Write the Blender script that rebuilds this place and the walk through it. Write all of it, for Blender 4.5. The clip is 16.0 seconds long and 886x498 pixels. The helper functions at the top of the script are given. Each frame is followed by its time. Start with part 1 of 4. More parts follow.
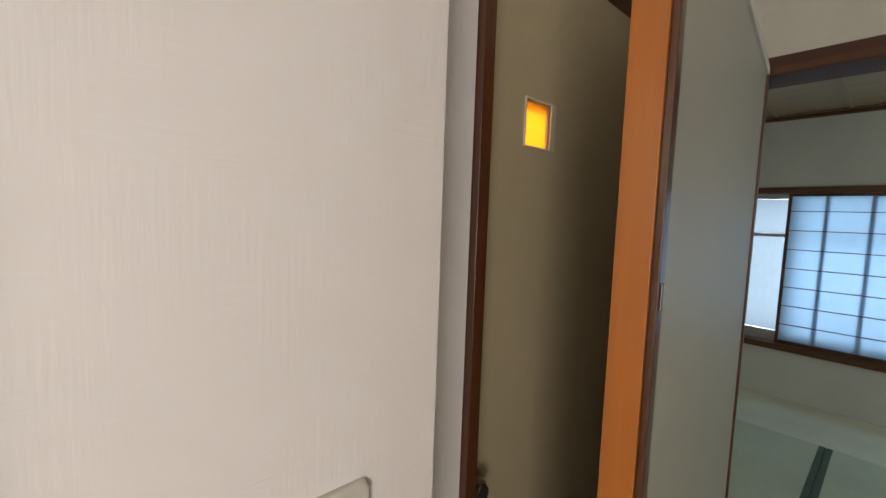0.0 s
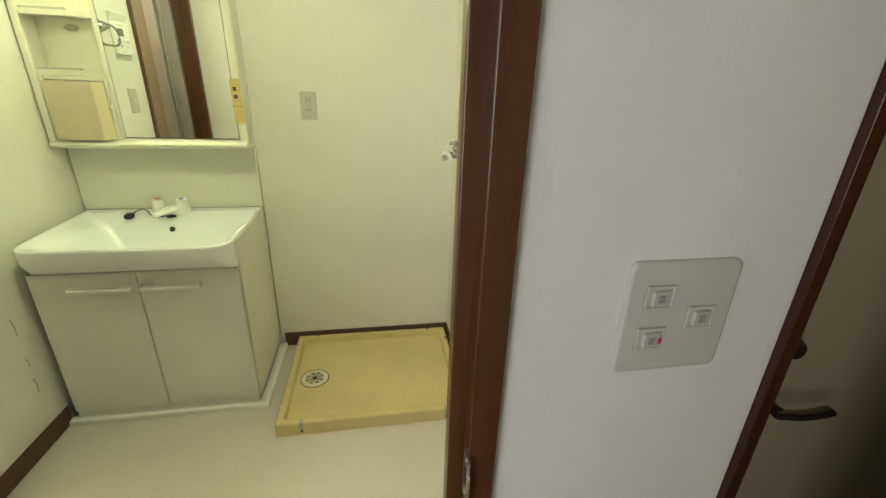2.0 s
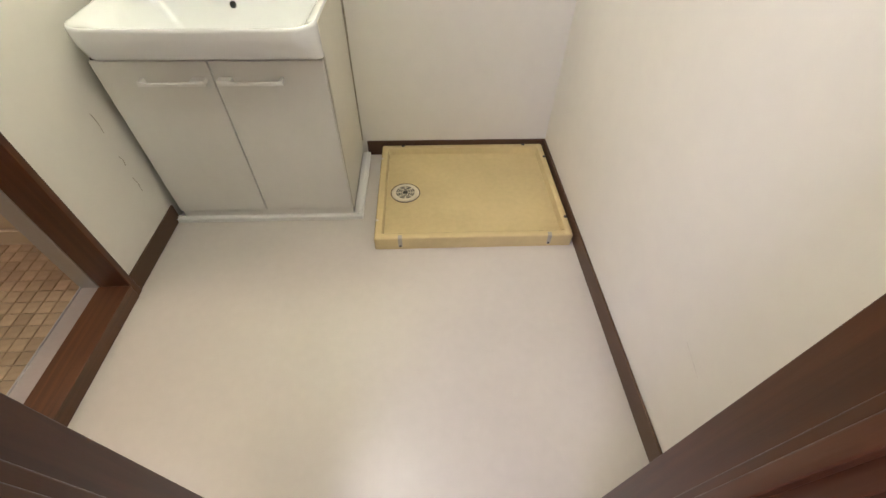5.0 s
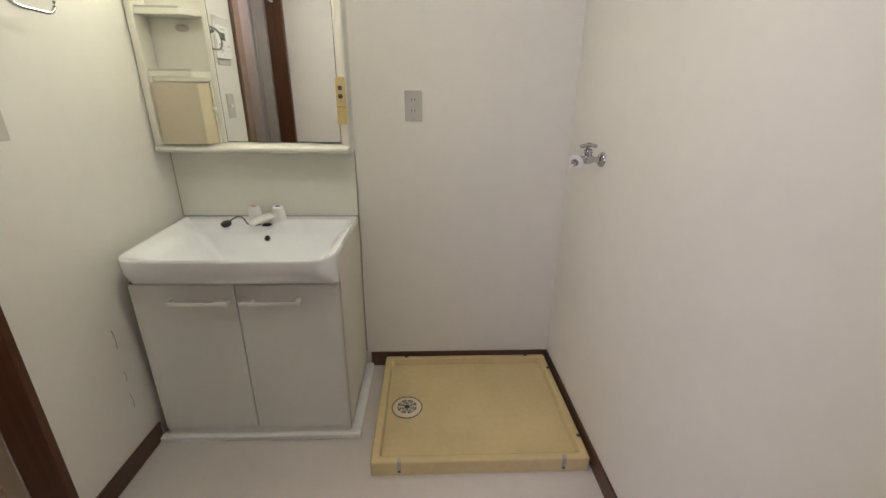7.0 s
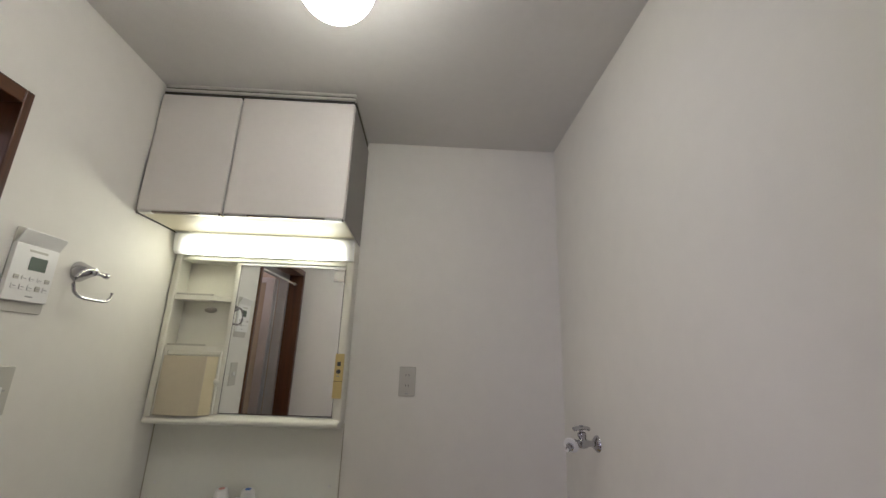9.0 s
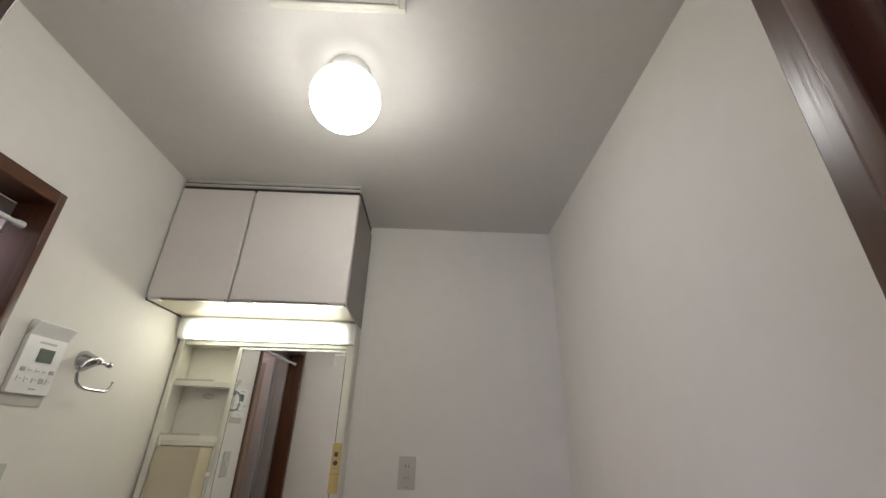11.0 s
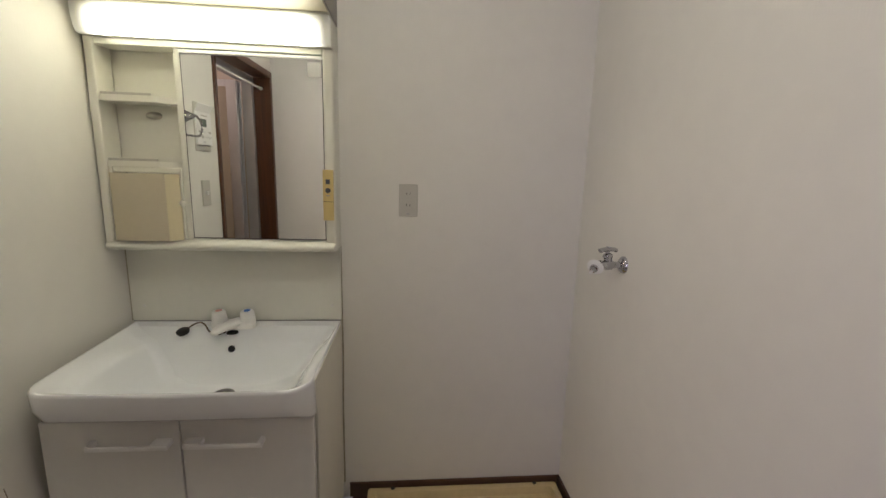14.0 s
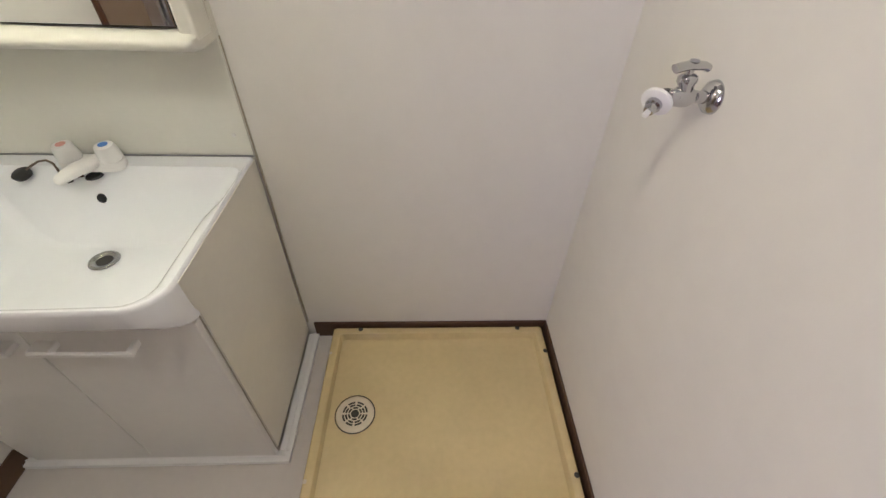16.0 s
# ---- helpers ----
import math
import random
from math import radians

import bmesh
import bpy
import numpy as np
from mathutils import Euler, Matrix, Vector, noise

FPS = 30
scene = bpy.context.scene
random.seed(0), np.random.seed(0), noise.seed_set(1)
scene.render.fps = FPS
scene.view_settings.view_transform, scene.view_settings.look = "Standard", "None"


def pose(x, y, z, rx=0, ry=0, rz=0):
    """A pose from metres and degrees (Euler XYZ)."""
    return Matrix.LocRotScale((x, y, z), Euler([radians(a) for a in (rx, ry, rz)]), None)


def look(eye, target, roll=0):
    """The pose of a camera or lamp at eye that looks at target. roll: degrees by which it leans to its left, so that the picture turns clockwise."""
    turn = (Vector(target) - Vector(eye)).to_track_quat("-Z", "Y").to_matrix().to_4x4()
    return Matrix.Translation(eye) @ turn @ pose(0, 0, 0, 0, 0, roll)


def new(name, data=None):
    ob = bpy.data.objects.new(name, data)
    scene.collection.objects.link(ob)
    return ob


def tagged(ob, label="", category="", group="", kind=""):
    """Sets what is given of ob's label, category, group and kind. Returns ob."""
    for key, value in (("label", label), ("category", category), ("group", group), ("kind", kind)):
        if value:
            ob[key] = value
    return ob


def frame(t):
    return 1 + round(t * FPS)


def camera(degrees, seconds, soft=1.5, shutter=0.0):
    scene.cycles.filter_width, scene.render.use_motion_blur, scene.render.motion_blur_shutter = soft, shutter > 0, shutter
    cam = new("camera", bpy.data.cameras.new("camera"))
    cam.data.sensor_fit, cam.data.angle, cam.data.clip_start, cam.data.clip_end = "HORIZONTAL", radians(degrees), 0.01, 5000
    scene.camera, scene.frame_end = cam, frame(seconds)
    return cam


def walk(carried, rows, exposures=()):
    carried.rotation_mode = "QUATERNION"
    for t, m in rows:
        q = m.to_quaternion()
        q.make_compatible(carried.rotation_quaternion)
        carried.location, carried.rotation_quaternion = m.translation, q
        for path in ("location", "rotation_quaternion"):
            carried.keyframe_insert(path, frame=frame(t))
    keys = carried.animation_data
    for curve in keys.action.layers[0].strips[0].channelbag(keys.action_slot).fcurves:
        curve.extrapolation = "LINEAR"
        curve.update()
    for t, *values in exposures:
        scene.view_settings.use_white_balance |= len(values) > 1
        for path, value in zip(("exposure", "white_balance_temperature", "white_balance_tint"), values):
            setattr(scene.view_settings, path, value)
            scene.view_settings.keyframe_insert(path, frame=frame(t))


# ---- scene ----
cam = camera(94.6, 16.0)
PATH = [
    (0, (-0.039, 0.031, 1.449), (1.293, 1.513, 1.281), 2.0),
    (0.5, (-0.006, 0.001, 1.432), (1.027, 1.701, 1.226), 1.9),
    (1, (-0.045, -0.003, 1.402), (0.661, 1.839, 1.072), 1.8),
    (1.5, (-0.101, 0.0, 1.384), (0.379, 1.875, 0.883), 1.9),
    (2, (-0.197, 0.02, 1.359), (0.133, 1.852, 0.626), 1.8),
    (2.5, (-0.307, 0.063, 1.327), (-0.08, 1.813, 0.385), 1.6),
    (3, (-0.369, 0.087, 1.302), (-0.216, 1.742, 0.189), 1.3),
    (3.5, (-0.402, 0.091, 1.295), (-0.3, 1.641, 0.035), 0.9),
    (3.7, (-0.403, 0.1, 1.288), (-0.305, 1.602, -0.029), 1.0),
    (5.8, (-0.439, 0.325, 1.241), (-0.369, 1.65, -0.256), 1.3),
    (6, (-0.445, 0.32, 1.242), (-0.369, 1.724, -0.181), 1.5),
    (6.5, (-0.43, 0.291, 1.264), (-0.36, 1.965, 0.172), 0.8),
    (7, (-0.419, 0.271, 1.301), (-0.337, 2.144, 0.606), 0.7),
    (7.5, (-0.415, 0.262, 1.335), (-0.327, 2.233, 1.007), 0.9),
    (8, (-0.426, 0.251, 1.357), (-0.331, 2.248, 1.356), 1.4),
    (8.5, (-0.422, 0.233, 1.36), (-0.335, 2.212, 1.64), 1.8),
    (9, (-0.398, 0.216, 1.363), (-0.334, 2.146, 1.883), 2.0),
    (9.5, (-0.384, 0.191, 1.365), (-0.344, 2.057, 2.083), 2.1),
    (12, (-0.388, 0.152, 1.404), (-0.34, 1.959, 2.259), 1.2),
    (12.5, (-0.414, 0.196, 1.387), (-0.326, 2.098, 2.0), 1.1),
    (13, (-0.439, 0.272, 1.375), (-0.326, 2.247, 1.667), 1.2),
    (13.5, (-0.482, 0.324, 1.344), (-0.314, 2.317, 1.342), 1.4),
    (14, (-0.473, 0.513, 1.362), (-0.298, 2.473, 1.008), 1.6),
    (14.5, (-0.454, 0.712, 1.389), (-0.282, 2.595, 0.739), 1.8),
    (15, (-0.408, 0.868, 1.381), (-0.26, 2.625, 0.436), 2.0),
    (15.5, (-0.357, 1.015, 1.367), (-0.229, 2.631, 0.197), 2.1),
    (16, (-0.266, 1.061, 1.353), (-0.186, 2.548, 0.018), 2.0),
]
EXPOSURES = [(0.0, 1.42, 7000, 13), (0.5, 1.36, 7000, 10), (1.0, 1.14, 6500, 10), (2.0, 0.84, 6400, 3), (2.5, 1.0, 6250, 6), (3.0, 1.06, 5800, 18), (3.7, 1.12, 5600, 35), (6.0, 1.12, 5600, 38), (6.5, 0.9, 5560, 40), (7.0, 0.4, 5480, 41), (7.5, 0.10, 5300, 42), (9.0, -0.33, 5300, 44), (12.5, -0.36, 5450, 46), (13.5, -0.30, 5580, 43), (14.5, 0.12, 5480, 43), (15.5, 0.56, 5430, 44), (16.0, 0.64, 5430, 44)]
walk(cam, [(t, look(eye, target, roll)) for t, eye, target, roll in PATH], exposures=EXPOSURES)

# ---- world and light ----
world = bpy.data.worlds.new("overcast")
world.use_nodes = True
scene.world = world
_wn = world.node_tree.nodes
_sky = _wn.new("ShaderNodeTexSky")
_sky.sky_type, _sky.sun_disc = "NISHITA", False
_sky.sun_elevation, _sky.sun_rotation = radians(40), radians(-60)
world.node_tree.links.new(_sky.outputs[0], _wn["Background"].inputs[0])
_wn["Background"].inputs[1].default_value = 0.10


def lamp(name, kind, m, energy, color, size=0.1, size_y=None):
    data = bpy.data.lights.new(name, kind)
    data.energy, data.color = energy, color
    if kind == "AREA":
        data.size = size
        if size_y:
            data.shape, data.size_y = "RECTANGLE", size_y
    else:
        data.shadow_soft_size = size
    ob = new(name, data)
    ob.matrix_world = m
    return ob


GLOBE = (0.97, 1.0, 0.60)
TUBE = (0.95, 1.0, 0.53)
# Added light at eye height for the corridor; its real source is unseen.
lamp("corridor_fill", "AREA", pose(-1.15, -0.94, 1.40, 90, 0, 0), 10.5, (0.97, 0.96, 0.98), 0.76, 0.86)
lamp("toilet_bulb", "POINT", pose(0.62, 1.0, 2.1), 14, (1.0, 0.72, 0.32), 0.06)
lamp("bath_bulb", "POINT", pose(-2.3, 0.9, 2.05), 11, (1.0, 0.84, 0.58), 0.08)
# Fill light added to brighten the tatami room from an unseen side.
lamp("tatami_fill", "AREA", pose(3.0, -2.24, 1.35, 90, 0, 0), 7, (0.80, 0.92, 1.0), 1.5, 1.0)
lamp("window_daylight", "AREA", pose(4.62, 0.1, 1.1, 0, 90, 0), 40, (0.62, 0.83, 1.0), 1.2, 2.0)


# ---- materials ----
def shader(name, color, rough=0.5, metal=0.0, var=0.06, scale=8.0, bump=0.0, bump_scale=200.0, **extra):
    """A surface with colour varied at two scales and a fine relief."""
    mat = bpy.data.materials.new(name)
    mat.use_nodes = True
    nt = mat.node_tree
    n, link = nt.nodes, nt.links.new
    bsdf = n["Principled BSDF"]
    bsdf.inputs["Roughness"].default_value = rough
    bsdf.inputs["Metallic"].default_value = metal
    for key, value in extra.items():
        bsdf.inputs[key.replace("_", " ")].default_value = value
    tc = n.new("ShaderNodeTexCoord")
    big, small = n.new("ShaderNodeTexNoise"), n.new("ShaderNodeTexNoise")
    big.inputs["Scale"].default_value, small.inputs["Scale"].default_value = scale, scale * 14
    big.inputs["Detail"].default_value = 6
    link(tc.outputs["Object"], big.inputs["Vector"]), link(tc.outputs["Object"], small.inputs["Vector"])
    mix = n.new("ShaderNodeMath")
    mix.operation = "MULTIPLY_ADD"
    mix.inputs[1].default_value = 0.35
    link(small.outputs["Fac"], mix.inputs[0]), link(big.outputs["Fac"], mix.inputs[2])
    ramp = n.new("ShaderNodeValToRGB")
    lo = [max(c * (1 - var), 0) for c in color]
    hi = [min(c * (1 + var), 1) for c in color]
    ramp.color_ramp.elements[0].position, ramp.color_ramp.elements[0].color = 0.45, (*lo, 1)
    ramp.color_ramp.elements[1].position, ramp.color_ramp.elements[1].color = 0.9, (*hi, 1)
    link(mix.outputs[0], ramp.inputs[0]), link(ramp.outputs[0], bsdf.inputs["Base Color"])
    if bump:
        fine, bm_ = n.new("ShaderNodeTexNoise"), n.new("ShaderNodeBump")
        fine.inputs["Scale"].default_value, fine.inputs["Detail"].default_value = bump_scale, 4
        bm_.inputs["Strength"].default_value, bm_.inputs["Distance"].default_value = bump, 0.002
        link(tc.outputs["Object"], fine.inputs["Vector"])
        link(fine.outputs["Fac"], bm_.inputs["Height"]), link(bm_.outputs[0], bsdf.inputs["Normal"])
    return mat


def wood(name, color, rough=0.35, along="Z", var=0.35, scale=1.0, coat=0.0):
    """Stained wood: streaks along one axis and pores."""
    mat = shader(name, color, rough, Coat_Weight=coat, Coat_Roughness=0.28)
    nt = mat.node_tree
    n, link = nt.nodes, nt.links.new
    bsdf = n["Principled BSDF"]
    tc, mp, grain, pores = n.new("ShaderNodeTexCoord"), n.new("ShaderNodeMapping"), n.new("ShaderNodeTexNoise"), n.new("ShaderNodeTexNoise")
    stretch = {"X": (1.2, 28, 28), "Y": (28, 1.2, 28), "Z": (28, 28, 1.2)}[along]
    mp.inputs["Scale"].default_value = [v * scale for v in stretch]
    grain.inputs["Scale"].default_value, grain.inputs["Detail"].default_value, grain.inputs["Distortion"].default_value = 2.0, 8, 0.6
    pores.inputs["Scale"].default_value, pores.inputs["Detail"].default_value = 9.0, 3
    link(tc.outputs["Object"], mp.inputs["Vector"])
    link(mp.outputs[0], grain.inputs["Vector"]), link(mp.outputs[0], pores.inputs["Vector"])
    ramp = n.new("ShaderNodeValToRGB")
    ramp.color_ramp.elements[0].position, ramp.color_ramp.elements[0].color = 0.3, (*[c * (1 - var) for c in color], 1)
    ramp.color_ramp.elements[1].position, ramp.color_ramp.elements[1].color = 0.72, (*[min(1, c * (1 + var)) for c in color], 1)
    link(grain.outputs["Fac"], ramp.inputs[0]), link(ramp.outputs[0], bsdf.inputs["Base Color"])
    bump = n.new("ShaderNodeBump")
    bump.inputs["Strength"].default_value, bump.inputs["Distance"].default_value = 0.25, 0.001
    link(pores.outputs["Fac"], bump.inputs["Height"]), link(bump.outputs[0], bsdf.inputs["Normal"])
    return mat


def wallpaper(name, color):
    """Off-white vinyl wallpaper with a fine woven emboss and faint soiling."""
    mat = shader(name, color, 0.62, var=0.035, scale=1.3)
    nt = mat.node_tree
    n, link = nt.nodes, nt.links.new
    bsdf = n["Principled BSDF"]
    tc = n.new("ShaderNodeTexCoord")
    strokes = []
    for sc in ((260, 260, 16), (16, 16, 240), (13, 13, 13), (120, 120, 120)):
        mp, tex = n.new("ShaderNodeMapping"), n.new("ShaderNodeTexNoise")
        mp.inputs["Scale"].default_value = sc
        tex.inputs["Scale"].default_value, tex.inputs["Detail"].default_value = 1.0, 4
        link(tc.outputs["Object"], mp.inputs["Vector"]), link(mp.outputs[0], tex.inputs["Vector"])
        strokes.append(tex.outputs["Fac"])
    patch = n.new("ShaderNodeMapRange")
    patch.inputs["From Min"].default_value, patch.inputs["From Max"].default_value = 0.44, 0.56
    link(strokes[2], patch.inputs["Value"])
    weave, add = n.new("ShaderNodeMix"), n.new("ShaderNodeMath")
    link(patch.outputs[0], weave.inputs["Factor"]), link(strokes[0], weave.inputs["A"]), link(strokes[1], weave.inputs["B"])
    add.operation = "MULTIPLY_ADD"
    add.inputs[1].default_value = 0.35
    link(strokes[3], add.inputs[0]), link(weave.outputs["Result"], add.inputs[2])
    total = add.outputs[0]
    bump = n.new("ShaderNodeBump")
    bump.inputs["Strength"].default_value, bump.inputs["Distance"].default_value = 0.27, 0.0010
    link(total, bump.inputs["Height"]), link(bump.outputs[0], bsdf.inputs["Normal"])
    return mat


def glowing(name, color, strength):
    mat = shader(name, (0.8, 0.8, 0.8), 0.3)
    bsdf = mat.node_tree.nodes["Principled BSDF"]
    bsdf.inputs["Emission Color"].default_value = (*color, 1)
    bsdf.inputs["Emission Strength"].default_value = strength
    return mat


def diffuser_glow(name, color, strength):
    """An opal cover over a short tube: the glow fades towards the ends and the top of the cover."""
    mat = glowing(name, color, strength)
    nt = mat.node_tree
    n, link = nt.nodes, nt.links.new
    tc, sep = n.new("ShaderNodeTexCoord"), n.new("ShaderNodeSeparateXYZ")
    link(tc.outputs["Object"], sep.inputs[0])
    total = None
    for axis, a, b in (("X", -1.465, -1.335), ("X", -0.734, -0.855), ("Z", 1.852, 1.785)):
        ease = n.new("ShaderNodeMapRange")
        ease.interpolation_type = "SMOOTHSTEP"
        ease.inputs["From Min"].default_value, ease.inputs["From Max"].default_value = a, b
        ease.inputs["To Min"].default_value, ease.inputs["To Max"].default_value = 0.012, 1.0
        link(sep.outputs[axis], ease.inputs["Value"])
        mul = n.new("ShaderNodeMath")
        mul.operation = "MULTIPLY"
        link(ease.outputs[0], mul.inputs[0])
        mul.inputs[1].default_value = strength
        if total is not None:
            link(total, mul.inputs[1])
        total = mul.outputs[0]
    link(total, n["Principled BSDF"].inputs["Emission Strength"])
    return mat


def translucent(name, color, through_share=0.7):
    mat = bpy.data.materials.new(name)
    mat.use_nodes = True
    n, link = mat.node_tree.nodes, mat.node_tree.links.new
    t, d, m = n.new("ShaderNodeBsdfTranslucent"), n.new("ShaderNodeBsdfDiffuse"), n.new("ShaderNodeMixShader")
    tex, ramp = n.new("ShaderNodeTexNoise"), n.new("ShaderNodeValToRGB")
    tex.inputs["Scale"].default_value, tex.inputs["Detail"].default_value = 12, 6
    ramp.color_ramp.elements[0].color = (*[c * 0.9 for c in color], 1)
    ramp.color_ramp.elements[1].color = (*color, 1)
    link(tex.outputs["Fac"], ramp.inputs[0])
    link(ramp.outputs[0], t.inputs[0]), link(ramp.outputs[0], d.inputs[0])
    m.inputs[0].default_value = through_share
    link(d.outputs[0], m.inputs[1]), link(t.outputs[0], m.inputs[2])
    link(m.outputs[0], n["Material Output"].inputs[0])
    return mat


def tatami_straw(name, color):
    mat = shader(name, color, 0.6, var=0.1, scale=2)
    nt = mat.node_tree
    n, link = nt.nodes, nt.links.new
    tc, wave, bump = n.new("ShaderNodeTexCoord"), n.new("ShaderNodeTexWave"), n.new("ShaderNodeBump")
    wave.bands_direction = "X"
    wave.inputs["Scale"].default_value = 60
    bump.inputs["Strength"].default_value, bump.inputs["Distance"].default_value = 0.3, 0.002
    link(tc.outputs["Object"], wave.inputs["Vector"]), link(wave.outputs["Fac"], bump.inputs["Height"])
    link(bump.outputs[0], n["Principled BSDF"].inputs["Normal"])
    return mat


WALL = wallpaper("white_wallpaper", (0.74, 0.715, 0.65))
HALL_WALL = wallpaper("corridor_wallpaper", (0.72, 0.69, 0.66))
CEIL = shader("ceiling_paper", (0.66, 0.64, 0.60), 0.7, var=0.04, scale=2, bump=0.3, bump_scale=160)
VINYL = shader("vinyl_sheet", (0.60, 0.555, 0.51), 0.31, var=0.05, scale=2.2, bump=0.06, bump_scale=420)
BROWN = wood("dark_brown_wood", (0.078, 0.027, 0.009), 0.30, "Z", coat=0.22)
BROWN_Y = wood("dark_brown_wood_along_y", (0.095, 0.034, 0.010), 0.35, "Y", coat=0.2)
BROWN_X = wood("dark_brown_wood_along_x", (0.105, 0.039, 0.012), 0.35, "X", coat=0.2)
BROWN_DULL = wood("matt_brown_lintel", (0.085, 0.031, 0.011), 0.65, "Y")
SKIRT = shader("brown_vinyl_skirting", (0.085, 0.043, 0.021), 0.45, var=0.1, scale=5)
FLOORWOOD = wood("corridor_floorboards", (0.16, 0.075, 0.035), 0.3, "X", coat=0.3)
ORANGE = wood("orange_varnished_wood", (0.345, 0.110, 0.017), 0.35, "Z", var=0.12)
LEAF = shader("pale_door_laminate", (0.33, 0.33, 0.275), 0.5, var=0.04, scale=2, bump=0.1, bump_scale=300)
PORCELAIN = shader("white_porcelain", (0.86, 0.88, 0.90), 0.10, var=0.015, scale=3, Coat_Weight=0.4)
CABWHITE = shader("white_cabinet_laminate", (0.71, 0.70, 0.66), 0.34, var=0.03, scale=3, bump=0.05, bump_scale=250)
SPLASH = shader("cream_splash_laminate", (0.71, 0.70, 0.62), 0.32, var=0.03, scale=3)
UPPERWHITE = shader("pale_cabinet_doors", (0.66, 0.62, 0.58), 0.36, var=0.03, scale=3)
# Beige lightened for the lit window reveal; also on the wall cabinet's underside.
PALEBEIGE = shader("pale_beige_finish", (0.58, 0.52, 0.38), 0.4, var=0.03, scale=6)
CREAMPANEL = shader("beige_side_laminate", (0.72, 0.70, 0.61), 0.4, var=0.04, scale=3)
# Cabinet side darkened to grey-brown: the shade it lies in, put into colour.
SHADEDSIDE = shader("shaded_side_laminate", (0.23, 0.21, 0.175), 0.4, var=0.05, scale=4)
DOORBEIGE = shader("beige_toilet_door", (0.49, 0.41, 0.255), 0.45, var=0.05, scale=3, bump=0.1, bump_scale=260)
CREAM = shader("yellowed_cream_plastic", (0.74, 0.725, 0.63), 0.30, var=0.03, scale=4)
CREAMDARK = shader("tan_plastic", (0.58, 0.51, 0.36), 0.32, var=0.04, scale=5)
BOXEDGE = shader("pale_yellow_plastic", (0.68, 0.60, 0.38), 0.32, var=0.04, scale=6)
YELLOWED = shader("yellowed_switch_plastic", (0.62, 0.48, 0.18), 0.35, var=0.06, scale=9)
PAN = shader("beige_plastic_pan", (0.64, 0.51, 0.25), 0.16, var=0.09, scale=3, bump=0.03, bump_scale=160, Coat_Weight=0.3, Coat_Roughness=0.08)
WHITEPLASTIC = shader("white_plastic", (0.80, 0.79, 0.76), 0.32, var=0.03, scale=6)
GREYPLATE = shader("grey_switch_plate", (0.50, 0.48, 0.42), 0.38, var=0.03, scale=8)
GREYPLASTIC = shader("grey_plastic", (0.33, 0.33, 0.33), 0.4, var=0.05, scale=8)
DARK = shader("dull_black", (0.012, 0.012, 0.012), 0.5, var=0.2, scale=10)
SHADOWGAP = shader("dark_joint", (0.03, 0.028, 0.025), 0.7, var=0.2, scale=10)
CHROME = shader("chrome", (0.52, 0.52, 0.53), 0.10, 1.0, var=0.03, scale=12)
STEEL = shader("brushed_steel", (0.62, 0.61, 0.58), 0.32, 1.0, var=0.1, scale=30, bump=0.1, bump_scale=400)
DARKSTEEL = shader("worn_steel", (0.34, 0.34, 0.33), 0.25, 1.0, var=0.12, scale=40)
BRONZE = shader("dark_bronze", (0.22, 0.18, 0.15), 0.24, 0.9, var=0.15, scale=20)
ALU = shader("aluminium", (0.55, 0.55, 0.55), 0.38, 0.8, var=0.06, scale=8)
MIRROR = shader("mirror_glass", (0.90, 0.92, 0.91), 0.015, 1.0, var=0.005, scale=2)
LCD = shader("lcd_screen", (0.12, 0.15, 0.12), 0.15, var=0.1, scale=20)
INK = shader("printed_marks", (0.06, 0.06, 0.07), 0.6, var=0.1, scale=20)
RED = shader("red_mark", (0.6, 0.03, 0.02), 0.5, var=0.1, scale=20)
BLUE = shader("blue_mark", (0.05, 0.2, 0.6), 0.5, var=0.1, scale=20)
PINK = shader("pink_mark", (0.7, 0.35, 0.30), 0.5, var=0.1, scale=20)
SCUFF = shader("grey_scuff", (0.68, 0.65, 0.59), 0.6, var=0.1, scale=60)
SCRATCH = shader("torn_wallpaper", (0.34, 0.29, 0.22), 0.8, var=0.3, scale=40)
SEAL = shader("aged_sealant", (0.40, 0.36, 0.27), 0.7, var=0.2, scale=30)
GLOW = glowing("lit_globe", GLOBE, 43.0)
GLOWTUBE = diffuser_glow("lit_diffuser", TUBE, 18.0)
GLOWSOFT = glowing("lit_upper_glass", GLOBE, 4.0)
AMBER = translucent("amber_pane", (0.95, 0.66, 0.20), 0.85)
OPAL = translucent("frosted_window_glass", (0.36, 0.38, 0.40), 0.7)
PAPER = translucent("shoji_paper", (0.34, 0.41, 0.47), 0.65)
TATAMI = tatami_straw("green_tatami", (0.50, 0.54, 0.38))
# Paler copy for the window-side mats: window light and sheen put into colour.
TATAMI_LIT = tatami_straw("window_lit_tatami", (0.66, 0.66, 0.50))
HERI = shader("tatami_border_cloth", (0.07, 0.11, 0.075), 0.8, var=0.15, scale=30)
PLASTER = shader("grey_plaster", (0.57, 0.57, 0.50), 0.8, var=0.05, scale=3, bump=0.2, bump_scale=180)
CEILWOOD = wood("brown_ceiling_board", (0.34, 0.25, 0.155), 0.55, "Y", var=0.15)
DRAINCREAM = shader("yellowed_drain_cover", (0.64, 0.56, 0.40), 0.35, var=0.08, scale=20)
PLY = shader("pale_ceiling_board", (0.62, 0.57, 0.48), 0.6, var=0.08, scale=2)
TILE = shader("bath_tile", (0.40, 0.315, 0.20), 0.3, var=0.2, scale=6)
GROUT = shader("tile_grout", (0.22, 0.165, 0.105), 0.8, var=0.1, scale=20)
